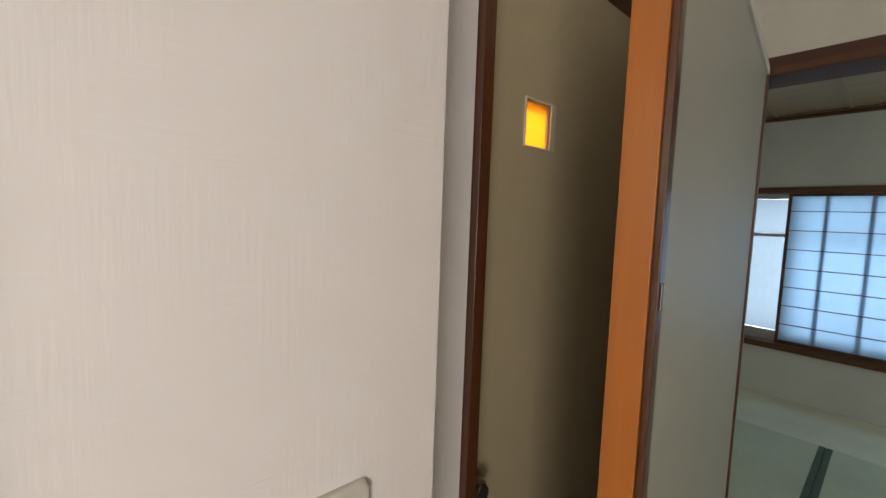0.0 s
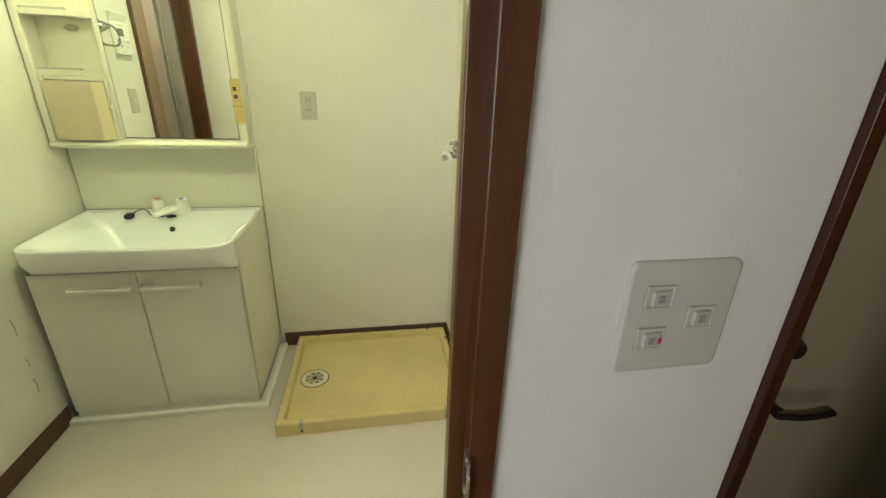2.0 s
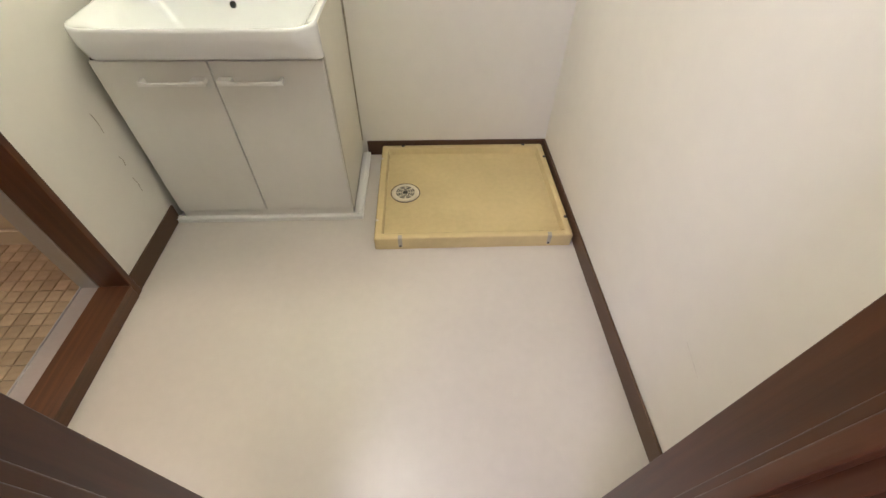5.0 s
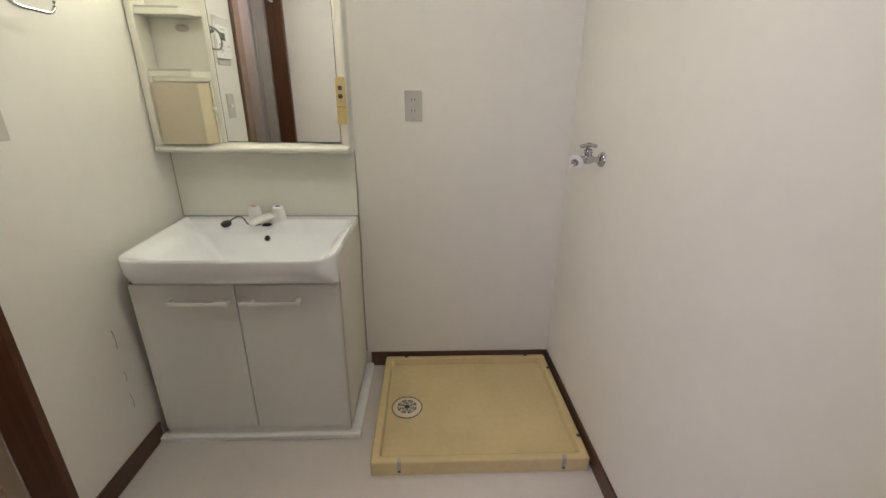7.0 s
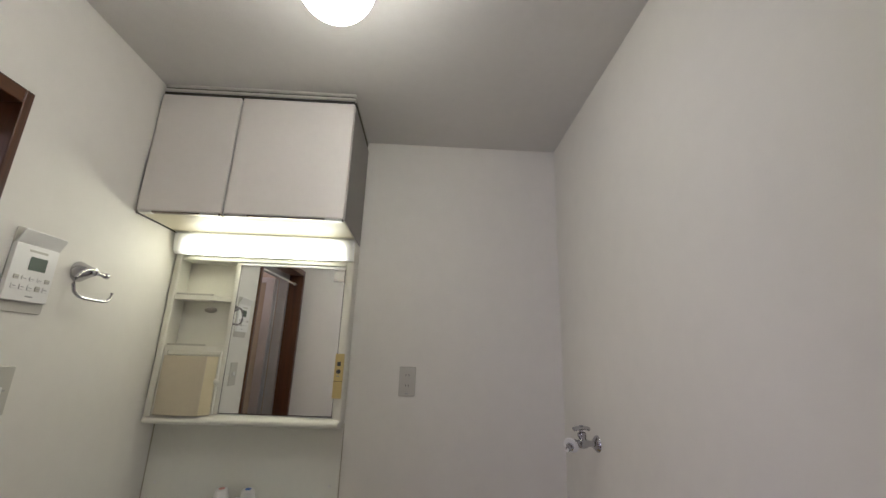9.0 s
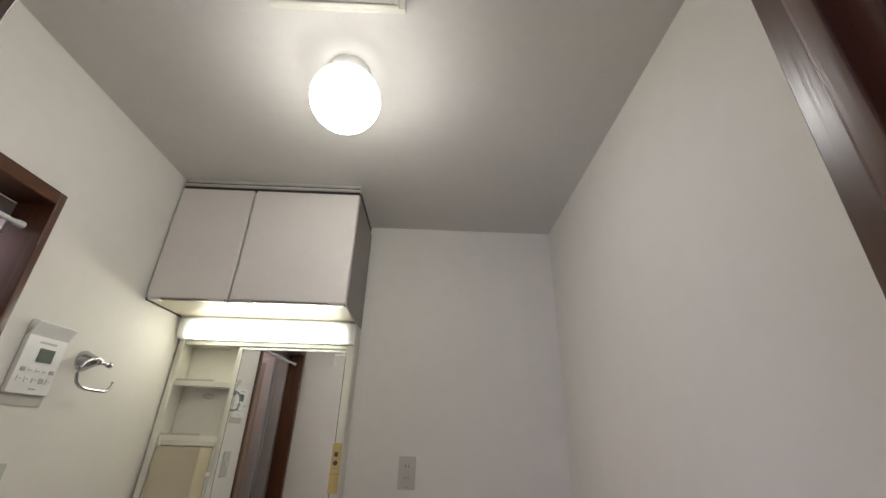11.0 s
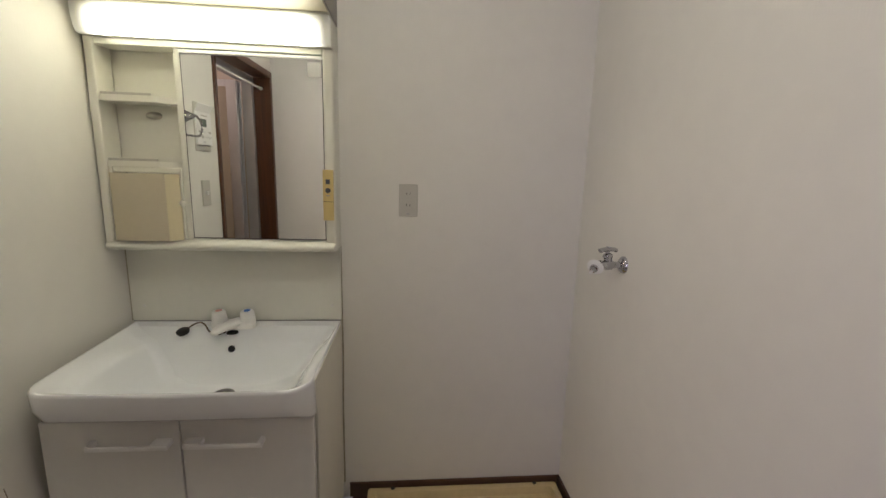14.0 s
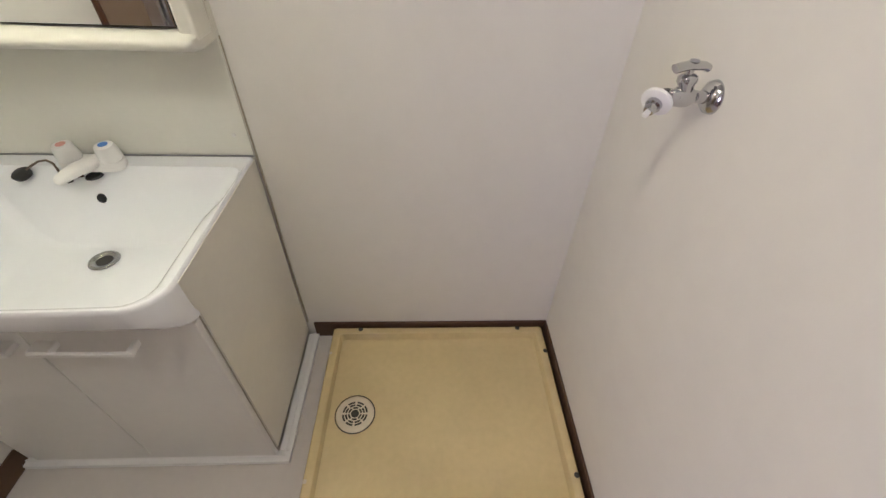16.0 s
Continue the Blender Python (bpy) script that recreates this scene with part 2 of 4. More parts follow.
BATHWALL = shader("beige_bath_panel", (0.46, 0.385, 0.28), 0.35, var=0.05, scale=2)
BATHCREAM = shader("cream_bath_plinth", (0.60, 0.52, 0.38), 0.3, var=0.05, scale=4)
FROST = shader("beige_door_panel", (0.36, 0.30, 0.22), 0.35, var=0.05, scale=6)
FACADE = shader("pale_render_facade", (0.62, 0.60, 0.58), 0.8, var=0.06, scale=1, bump=0.3, bump_scale=60)
EARTH = shader("gravel_ground", (0.25, 0.24, 0.22), 0.9, var=0.2, scale=10)


# ---- building tools ----
def box_bm(x0, x1, y0, y1, z0, z1, bevel=0.0, segs=2):
    bm = bmesh.new()
    bmesh.ops.create_cube(bm, size=1)
    for v in bm.verts:
        v.co = ((x0 + x1) / 2 + v.co.x * (x1 - x0), (y0 + y1) / 2 + v.co.y * (y1 - y0), (z0 + z1) / 2 + v.co.z * (z1 - z0))
    if bevel:
        bmesh.ops.bevel(bm, geom=bm.edges[:], offset=bevel, segments=segs, profile=0.5, affect="EDGES", clamp_overlap=True)
    return bm


def add_bm(bm, other, m=None):
    if m is not None:
        bmesh.ops.transform(other, matrix=m, verts=other.verts)
    tmp = bpy.data.meshes.new("tmp")
    other.to_mesh(tmp)
    other.free()
    bm.from_mesh(tmp)
    bpy.data.meshes.remove(tmp)
    return bm


def boxes_bm(*rows, bevel=0.0):
    bm = bmesh.new()
    for r in rows:
        add_bm(bm, box_bm(*r, bevel=bevel))
    return bm


def cyl_bm(p0, p1, r0, r1=None, n=24, bevel=0.0):
    p0, p1 = Vector(p0), Vector(p1)
    bm = bmesh.new()
    bmesh.ops.create_cone(bm, cap_ends=True, segments=n, radius1=r0, radius2=r0 if r1 is None else r1, depth=(p1 - p0).length)
    if bevel:
        rims = [e for e in bm.edges if any(len(f.verts) > 4 for f in e.link_faces)]
        bmesh.ops.bevel(bm, geom=rims, offset=bevel, segments=2, profile=0.5, affect="EDGES")
    m = Matrix.Translation((p0 + p1) / 2) @ (p1 - p0).to_track_quat("Z", "Y").to_matrix().to_4x4()
    bmesh.ops.transform(bm, matrix=m, verts=bm.verts)
    return bm


def lathe_bm(profile, m, n=32):
    """Turns (radius, height) pairs round z, then places the result by m."""
    bm = bmesh.new()
    rings = []
    for r, h in profile:
        if r < 1e-6:
            rings.append([bm.verts.new((0, 0, h))])
        else:
            rings.append([bm.verts.new((r * math.cos(2 * math.pi * k / n), r * math.sin(2 * math.pi * k / n), h)) for k in range(n)])
    for a, b in zip(rings, rings[1:]):
        for k in range(n):
            j = (k + 1) % n
            if len(a) == 1 and len(b) == 1:
                continue
            if len(a) == 1:
                bm.faces.new((a[0], b[k], b[j]))
            elif len(b) == 1:
                bm.faces.new((a[k], a[j], b[0]))
            else:
                bm.faces.new((a[k], a[j], b[j], b[k]))
    bmesh.ops.recalc_face_normals(bm, faces=bm.faces)
    bmesh.ops.transform(bm, matrix=m, verts=bm.verts)
    return bm


def tube_bm(points, radius, n=12, closed=False, flat=1.0):
    """A round (or flattened) bar along a line of points."""
    pts = [Vector(p) for p in points]
    bm = bmesh.new()
    rings = []
    for i, p in enumerate(pts):
        a = pts[i - 1] if (i or closed) else p
        b = pts[(i + 1) % len(pts)] if (i < len(pts) - 1 or closed) else p
        d = (b - a).normalized()
        up = Vector((0, 0, 1)) if abs(d.z) < 0.95 else Vector((0, 1, 0))
        s = d.cross(up).normalized()
        u = s.cross(d)
        rings.append([bm.verts.new(p + radius * (math.cos(2 * math.pi * k / n) * s + flat * math.sin(2 * math.pi * k / n) * u)) for k in range(n)])
    last = len(rings) if closed else len(rings) - 1
    for i in range(last):
        a, b = rings[i], rings[(i + 1) % len(rings)]
        for k in range(n):
            bm.faces.new((a[k], a[(k + 1) % n], b[(k + 1) % n], b[k]))
    if not closed:
        bm.faces.new(rings[0]), bm.faces.new(rings[-1])
    bmesh.ops.recalc_face_normals(bm, faces=bm.faces)
    return bm


def taper_bm(points, radii, n=16, flat=1.0):
    """A flattened bar along a line of points whose girth changes from point to point."""
    bm = tube_bm(points, 1.0, n, False, flat)
    bm.verts.ensure_lookup_table()
    for i, (p, r) in enumerate(zip(points, radii)):
        for k in range(n):
            v = bm.verts[i * n + k]
            v.co = Vector(p) + r * (v.co - Vector(p))
    bm.normal_update()
    return bm


def plate_bm(w, h, d, corner, m, bevel=0.0015, n=5):
    """A slab w x h in x and z, d thick towards -y, with round corners."""
    bm = bmesh.new()
    ring = []
    for cx, cz, a0 in ((w / 2 - corner, h / 2 - corner, 0), (-w / 2 + corner, h / 2 - corner, 90), (-w / 2 + corner, -h / 2 + corner, 180), (w / 2 - corner, -h / 2 + corner, 270)):
        for k in range(n):
            a = radians(a0 + 90 * k / (n - 1))
            ring.append(bm.verts.new((cx + corner * math.cos(a), 0, cz + corner * math.sin(a))))
    f = bm.faces.new(ring)
    r = bmesh.ops.extrude_face_region(bm, geom=[f])
    vs = [v for v in r["geom"] if isinstance(v, bmesh.types.BMVert)]
    bmesh.ops.translate(bm, verts=vs, vec=(0, -d, 0))
    if bevel:
        front = [e for e in bm.edges if all(v in vs for v in e.verts) and len(e.link_faces) == 2]
        bmesh.ops.bevel(bm, geom=front, offset=bevel, segments=2, profile=0.5, affect="EDGES")
    bmesh.ops.recalc_face_normals(bm, faces=bm.faces)
    bmesh.ops.transform(bm, matrix=m, verts=bm.verts)
    return bm


def mesh_of(name, bm, smooth=True):
    """A mesh whose normals lean to the larger faces, so that flats stay flat and round edges round."""
    me = bpy.data.meshes.new(name)
    bm.normal_update()
    normals, areas = [], {f: f.calc_area() for f in bm.faces}
    for f in bm.faces:
        for corner in f.loops:
            n = Vector((0, 0, 0))
            for g in corner.vert.link_faces:
                if g.normal.dot(f.normal) > 0.64:
                    n += areas[g] * g.normal
            normals.append(n.normalized() if n.length > 0 else f.normal.copy())
    bm.to_mesh(me)
    bm.free()
    if smooth:
        for p in me.polygons:
            p.use_smooth = True
        me.normals_split_custom_set(normals)
    return me


def part(name, bm, material, parent, label=""):
    ob = new(name, mesh_of(name, bm))
    ob.data.materials.append(material)
    ob.parent = parent
    if parent is not None:
        ob.matrix_parent_inverse = parent.matrix_world.inverted()
    if label:
        ob["label"] = label
    return ob


def thing(name, place, label, category, group="", kind=""):
    ob = new(name)
    ob.empty_display_size = 0.05
    ob.matrix_world = Matrix.Translation(place)
    return tagged(ob, label, category, group, kind)


def solid(name, bm, material, label, category, kind="structure"):
    ob = part(name, bm, material, None)
    return tagged(ob, label, category, "", kind)


# ---- the washroom's shell ----
XL, XR, YB, H = -1.485, 0.205, 2.06, 2.39
YC, YF = 0.325, 0.435            # the entrance wall's two faces
JL, JR, HEAD = -0.724, -0.105, 2.0  # the entrance's jambs and head
BN, BF, BTOP = 0.48, 1.192, 1.971  # the bath doorway

solid("floor", boxes_bm((XL, XR, YC + 0.045, YB, -0.03, 0.0)), VINYL, "pale greyish beige vinyl sheet floor, worn smooth", "floor")
solid("wall_north", boxes_bm((XL - 0.08, XR + 0.09, YB, YB + 0.1, 0, H)), WALL, "off-white embossed wallpaper on the back wall", "wall")
wall_left = solid("wall_west", boxes_bm((XL - 0.1, XL, BF + 0.022, YB, 0, H), (XL - 0.1, XL, YC, BN - 0.035, 0, H), (XL - 0.1, XL, BN - 0.035, BF + 0.022, BTOP + 0.04, H)), WALL, "off-white wallpaper wall with a few dark scratches", "wall")
wall_right = solid("wall_east", boxes_bm((XR, XR + 0.09, YF, YB, 0, H)), WALL, "off-white embossed wallpaper on the long side wall", "wall")
solid("wall_south", boxes_bm((XL, JL - 0.120, YC, YF, 0, H), (JR + 0.078, 0.222, YC, YF, 0, H), (JL - 0.120, JR + 0.078, YC, YF, HEAD + 0.035, H), (JR + 0.020, JR + 0.078, YC, YC + 0.008, 0, HEAD + 0.035), (JL - 0.120, JL - 0.020, YC, YC + 0.008, 0, HEAD + 0.035)), HALL_WALL, "off-white wallpaper wall around the washroom entrance", "wall")
solid("ceiling", boxes_bm((XL, XR, YF, YB, H, H + 0.05)), CEIL, "off-white papered ceiling of the washroom", "ceiling")

skirting = thing("baseboard", (XR, YB, 0), "dark brown vinyl baseboard round the washroom floor", "baseboard", kind="structure")
part("board", boxes_bm((-0.70, XR - 0.008, YB - 0.008, YB, 0, 0.08), bevel=0.002), SKIRT, skirting)
part("board", boxes_bm((XR - 0.008, XR, YF, YB, 0, 0.08), bevel=0.002), SKIRT, skirting)
part("board", boxes_bm((XL, XL + 0.008, BF + 0.026, 1.60, 0, 0.08), bevel=0.002), SKIRT, skirting)

for y_, za, zb in ((1.518, 0.549, 0.476), (1.517, 0.385, 0.343), (1.514, 0.294, 0.228)):
    part("scratch", tube_bm([(XL + 0.0003, y_ - 0.004, za), (XL + 0.0003, y_ + 0.002, (za + zb) / 2), (XL + 0.0003, y_ - 0.001, zb)], 0.0012, 6), SCRATCH, wall_left)
part("scuff", tube_bm([(XR - 0.0002, 0.73, 0.380), (XR - 0.0002, 0.69, 0.369), (XR - 0.0002, 0.648, 0.356)], 0.0012, 6), SCUFF, wall_right)

# the entrance frame
entry = thing("door_frame", (JR, YC, 0), "dark reddish brown wooden door frame of the washroom entrance", "door frame", kind="structure")
part("jamb", boxes_bm((JR - 0.007, JR + 0.022, YC - 0.012, YC + 0.038, 0, HEAD), (JR + 0.068, JR + 0.095, YC + 0.036, YF + 0.012, 0, HEAD), (JR + 0.012, JR + 0.08, YC + 0.006, YC + 0.040, 0, HEAD), bevel=0.002), BROWN, entry)
part("stop", boxes_bm((JR - 0.024, JR - 0.005, YC + 0.006, YC + 0.024, 0, HEAD), bevel=0.002), BROWN, entry)
part("jamb", boxes_bm((JL - 0.019, JL, YC - 0.012, YC + 0.038, 0, HEAD), (JL - 0.137, JL - 0.110, YC + 0.036, YF + 0.012, 0, HEAD), (JL - 0.122, JL - 0.012, YC + 0.006, YC + 0.040, 0, HEAD), bevel=0.002), BROWN, entry)
part("stop", boxes_bm((JL - 0.002, JL + 0.006, YC + 0.006, YC + 0.024, 0, HEAD), bevel=0.002), BROWN, entry)
part("head", boxes_bm((JL - 0.022, JR + 0.022, YC - 0.012, YF + 0.012, HEAD, HEAD + 0.036), bevel=0.003), BROWN_X, entry)
part("threshold", boxes_bm((JL, JR, YC - 0.03, YC + 0.045, -0.02, 0.006), bevel=0.002), BROWN_X, entry)
SX = JR - 0.007
strike = part("strike_plate", plate_bm(0.022, 0.058, 0.0015, 0.002, pose(SX, 0.314, 0.99, 0, 0, -90) @ pose(0, 0, 0), 0), STEEL, entry, "pale steel strike plate with two screws")
part("lip", box_bm(SX - 0.002, SX + 0.0, 0.299, 0.309, 0.974, 1.003, 0.0008), STEEL, strike)
part("latch_hole", box_bm(SX - 0.0022, SX - 0.0012, 0.309, 0.320, 0.980, 1.000), SHADOWGAP, strike)
for z_ in (0.968, 1.012):
    part("screw", cyl_bm((SX - 0.0028, 0.315, z_), (SX - 0.001, 0.315, z_), 0.0035, n=12), STEEL, strike)

# the bath doorway
bath_frame = thing("door_frame", (XL, BF, 0), "dark brown wooden frame of the bath doorway", "door frame", kind="structure")
part("jamb", boxes_bm((XL - 0.100, XL + 0.012, BF, BF + 0.024, 0, BTOP + 0.04), bevel=0.003), BROWN, bath_frame)
part("jamb", boxes_bm((XL - 0.100, XL + 0.012, BN - 0.036, BN, 0, BTOP + 0.04), bevel=0.003), BROWN, bath_frame)
part("head", boxes_bm((XL - 0.100, XL + 0.012, BN, BF, BTOP, BTOP + 0.04), bevel=0.003), BROWN_Y, bath_frame)
part("sill", boxes_bm((XL - 0.100, XL + 0.012, BN, BF, -0.02, 0.06), bevel=0.003), BROWN_Y, bath_frame)
alu = thing("bath_door_track", (XL - 0.14, BF, 0), "grey aluminium track and posts of the folding bath door", "door track", kind="structure")
part("post", boxes_bm((XL - 0.165, XL - 0.1005, BF - 0.002, BF + 0.02, 0.055, BTOP), bevel=0.002), ALU, alu)
part("post", boxes_bm((XL - 0.165, XL - 0.1005, BN - 0.02, BN + 0.028, 0.055, BTOP), bevel=0.002), ALU, alu)
part("sill_track", boxes_bm((XL - 0.165, XL - 0.1005, BN, BF, 0.0, 0.056), (XL - 0.163, XL - 0.159, BN, BF, 0.056, 0.062)), ALU, alu)
part("head_track", boxes_bm((XL - 0.165, XL - 0.1005, BN, BF, BTOP - 0.04, BTOP), bevel=0.002), ALU, alu)
bath_door = thing("folding_bath_door", (XL - 0.2, 0.55, 0.06), "folded beige bath door with aluminium stiles, pushed aside", "door")
for k in range(2):
    y_ = 0.52 + k * 0.05
    part("panel", boxes_bm((XL - 0.46, XL - 0.235, y_ - 0.004, y_ + 0.004, 0.10, 1.89)), FROST, bath_door)
    part("stile", boxes_bm((XL - 0.235, XL - 0.17, y_ - 0.012, y_ + 0.012, 0.064, 1.93), bevel=0.002), ALU, bath_door)
    part("stile", boxes_bm((XL - 0.485, XL - 0.46, y_ - 0.012, y_ + 0.012, 0.064, 1.93), bevel=0.002), ALU, bath_door)
    part("rail", boxes_bm((XL - 0.46, XL - 0.235, y_ - 0.012, y_ + 0.012, 0.064, 0.10), bevel=0.002), ALU, bath_door)
    part("rail", boxes_bm((XL - 0.46, XL - 0.235, y_ - 0.012, y_ + 0.012, 1.89, 1.93), bevel=0.002), ALU, bath_door)
towel_rod = thing("curtain_rod", (XL - 0.05, BF - 0.01, 1.9), "white plastic tension rod across the top of the bath doorway", "rod")
part("bar", cyl_bm((XL - 0.05, BN + 0.02, 1.90), (XL - 0.05, BF - 0.02, 1.90), 0.007, n=16), WHITEPLASTIC, towel_rod)
for y0_, y1_ in ((BN + 0.001, BN + 0.025), (BF - 0.001, BF - 0.025)):
    part("end_cap", cyl_bm((XL - 0.05, y0_, 1.90), (XL - 0.05, y1_, 1.90), 0.0115, 0.009, 16, 0.001), WHITEPLASTIC, towel_rod)

# the bath beyond
BX0, BX1, BY0, BY1 = -3.2, XL - 0.1, 0.1, 1.49
solid("wall_bath", boxes_bm((BX0 - 0.1, BX0, BY0 - 0.1, BY1 + 0.1, -0.1, 2.3), (BX0, BX1, BY0 - 0.1, BY0, -0.1, 2.3), (BX0, BX1, BY1, BY1 + 0.1, -0.1, 2.3)), BATHWALL, "beige panel walls of the small bathroom", "wall")
solid("ceiling_bath", boxes_bm((BX0 - 0.1, BX1, BY0 - 0.1, BY1 + 0.1, 2.3, 2.34)), BATHWALL, "beige bathroom ceiling", "ceiling")
bath_floor = solid("floor_bath", boxes_bm((BX0, BX1 - 0.066, BY0, BY1, -0.05, -0.004)), GROUT, "small tan mosaic tiles on the bathroom floor", "floor")

plinth = thing("bath_plinth", (-2.3, BY1, 0), "low cream stepped plinth along the foot of the bathroom wall", "plinth", kind="structure")
part("lower_step", boxes_bm((BX0, BX1 - 0.0665, BY1 - 0.025, BY1, -0.004, 0.076), bevel=0.003), BATHCREAM, plinth)
part("upper_step", boxes_bm((BX0, BX1 - 0.0665, BY1 - 0.014, BY1, 0.079, 0.180), bevel=0.004), BATHCREAM, plinth)

# ---- the corridor ----
solid("floor_corridor", boxes_bm((-1.6, 1.26, -0.9, YC - 0.03, -0.05, 0.0), (0.222, 1.26, YC - 0.03, 1.4, -0.05, 0.0)), FLOORWOOD, "dark brown wooden corridor floor", "floor")
solid("wall_corridor", boxes_bm((-1.7, -1.55, -1.0, -0.9, 0, H), (-0.75, 1.16, -1.0, -0.9, 0, H), (-1.55, -0.75, -1.0, -0.9, 0, 0.95), (-1.55, -0.75, -1.0, -0.9, 1.85, H), (-1.7, -1.6, -0.9, YC, 0, H)), HALL_WALL, "off-white wallpaper corridor walls", "wall")
solid("ceiling_corridor", boxes_bm((-1.7, 1.16, -1.0, YF, H, H + 0.05), (0.222, 1.3, YF, 1.5, H, H + 0.05)), CEIL, "off-white corridor ceiling", "ceiling")
solid("wall_toilet", boxes_bm((0.222, 0.368, 0.43, 0.52, 0, H), (1.0, 1.16, 0.43, 0.52, 0, H), (0.368, 1.0, 0.43, 0.52, 1.96, H), (0.2, 0.222, YF, 0.52, 0, H)), HALL_WALL, "off-white wallpaper wall set back beside the washroom", "wall")
solid("wall_toilet_inside", boxes_bm((0.30, 1.2, 1.4, 1.5, 0, H), (1.16, 1.26, 0.52, 1.5, 0, H)), HALL_WALL, "off-white walls inside the toilet", "wall")

# Unseen window, added to hold the corridor's fill light.
added_hall_window = thing("added_window_2", (-1.15, -0.95, 0.95), "added unseen corridor window, frosted, in a brown wooden frame", "window", kind="structure")
part("window_frame", boxes_bm((-1.55, -1.52, -1.0, -0.895, 0.95, 1.85), (-0.78, -0.75, -1.0, -0.895, 0.95, 1.85), (-1.52, -0.78, -1.0, -0.895, 1.82, 1.85), (-1.52, -0.78, -1.0, -0.895, 0.95, 0.98), bevel=0.002), BROWN_X, added_hall_window)
part("pane", boxes_bm((-1.52, -0.78, -0.985, -0.980, 0.98, 1.82)), OPAL, added_hall_window, "frosted glass pane")

# toilet door
toilet_frame = thing("door_frame", (0.38, 0.43, 0), "thin dark brown frame of the toilet door", "door frame", kind="structure")
part("jamb", boxes_bm((0.370, 0.393, 0.418, 0.52, 0, 1.925), bevel=0.002), BROWN, toilet_frame)
part("jamb", boxes_bm((0.976, 1.0, 0.415, 0.52, 0, 1.925), bevel=0.002), BROWN, toilet_frame)
part("head", boxes_bm((0.368, 1.0, 0.415, 0.52, 1.925, 1.96), bevel=0.002), BROWN_X, toilet_frame)
toilet_door = thing("door_1", (0.68, 0.51, 0.005), "closed beige toilet door with a small lit amber window", "door", kind="structure")
WX0, WX1, WZ0, WZ1 = 0.566, 0.640, 1.580, 1.660
part("leaf", boxes_bm((0.394, WX0, 0.495, 0.525, 0.005, 1.922), (WX1, 0.974, 0.495, 0.525, 0.005, 1.922), (WX0, WX1, 0.495, 0.525, 0.005, WZ0), (WX0, WX1, 0.495, 0.525, WZ1, 1.922)), DOORBEIGE, toilet_door)
# Wide pale right strip: the lit inner face of the window recess, as colour.
part("window_trim_lit_reveal", boxes_bm((WX0 - 0.005, WX0, 0.492, 0.500, WZ0 - 0.005, WZ1 + 0.005), (WX1, WX1 + 0.018, 0.492, 0.500, WZ0 - 0.005, WZ1 + 0.005), (WX0, WX1, 0.492, 0.500, WZ0 - 0.005, WZ0), (WX0, WX1, 0.492, 0.500, WZ1, WZ1 + 0.005), bevel=0.002), PALEBEIGE, toilet_door)
part("pane", boxes_bm((WX0, WX1, 0.503, 0.506, WZ0, WZ1)), AMBER, toilet_door, "small amber glass pane lit from behind")
part("thumb_turn", lathe_bm([(0.0, 0.05), (0.014, 0.049), (0.019, 0.040), (0.015, 0.022), (0.012, 0.012), (0.022, 0.010), (0.024, 0.0)], pose(0.440, 0.495, 0.998, 90, 0, 0)), BRONZE, toilet_door, "dark bronze round knob")
rose_ = part("lever_handle", lathe_bm([(0.0, 0.016), (0.016, 0.015), (0.024, 0.010), (0.026, 0.0)], pose(0.440, 0.495, 0.885, 90, 0, 0)), BRONZE, toilet_door, "dark bronze lever handle")
part("neck", cyl_bm((0.440, 0.482, 0.885), (0.440, 0.440, 0.885), 0.010, n=16), BRONZE, rose_)
part("lever", tube_bm([(0.430, 0.437, 0.886), (0.452, 0.436, 0.883), (0.478, 0.438, 0.876), (0.508, 0.441, 0.871), (0.538, 0.444, 0.869), (0.555, 0.446, 0.869)], 0.011, 12, flat=0.6), BRONZE, rose_)

# open corridor door leaf
LDIR = 6.4
leaf = thing("open_door", (1.13, 0.25, 0.01), "open pale grey-green door with an orange wood edge", "door")
LM = pose(0.335, 0.168, 0, 0, 0, LDIR)


def leaf_part(name, row, mat, bevel=0.0, label="", parent=leaf):
    bm = box_bm(*row, bevel=bevel)
    bmesh.ops.transform(bm, matrix=LM, verts=bm.verts)
    return part(name, bm, mat, parent, label)


leaf_part("panel", (0.010, 0.80, 0.004, 0.034, 0.01, 1.80), LEAF)
leaf_part("edge", (0.0, 0.010, 0.006, 0.038, 0.01, 1.80), ORANGE, 0.001, "orange varnished wood edge")
leaf_part("edge_band", (0.004, 0.022, -0.001, 0.006, 0.01, 1.80), BROWN, 0.001, "dark brown edge strip")
leaf_part("latch", (0.009, 0.015, -0.0030, -0.001, 1.37, 1.395), BRONZE, 0.001)
leaf_part("top_rail", (0.022, 0.80, -0.001, 0.006, 1.785, 1.803), PLASTER, 0.001)
leaf_part("back_stile", (0.79, 0.803, -0.001, 0.006, 0.01, 1.803), BROWN, 0.001)

# ---- the tatami room ----
TX0, TX1, TY0, TY1, TH = 1.26, 4.35, -2.2, 1.7, 2.36
WY0, WY1, WZB, WZT = -0.95, 1.35, 0.46, 1.72
room_frame = thing("door_frame", (1.2, 0.28, 0), "dark brown post and lintel of the tatami room entrance", "door frame", kind="structure")
part("post", boxes_bm((1.16, 1.26, 0.29, 0.39, 0, 1.835), bevel=0.003), BROWN, room_frame)
part("post", boxes_bm((1.16, 1.26, -0.75, -0.65, 0, 1.835), bevel=0.003), BROWN, room_frame)
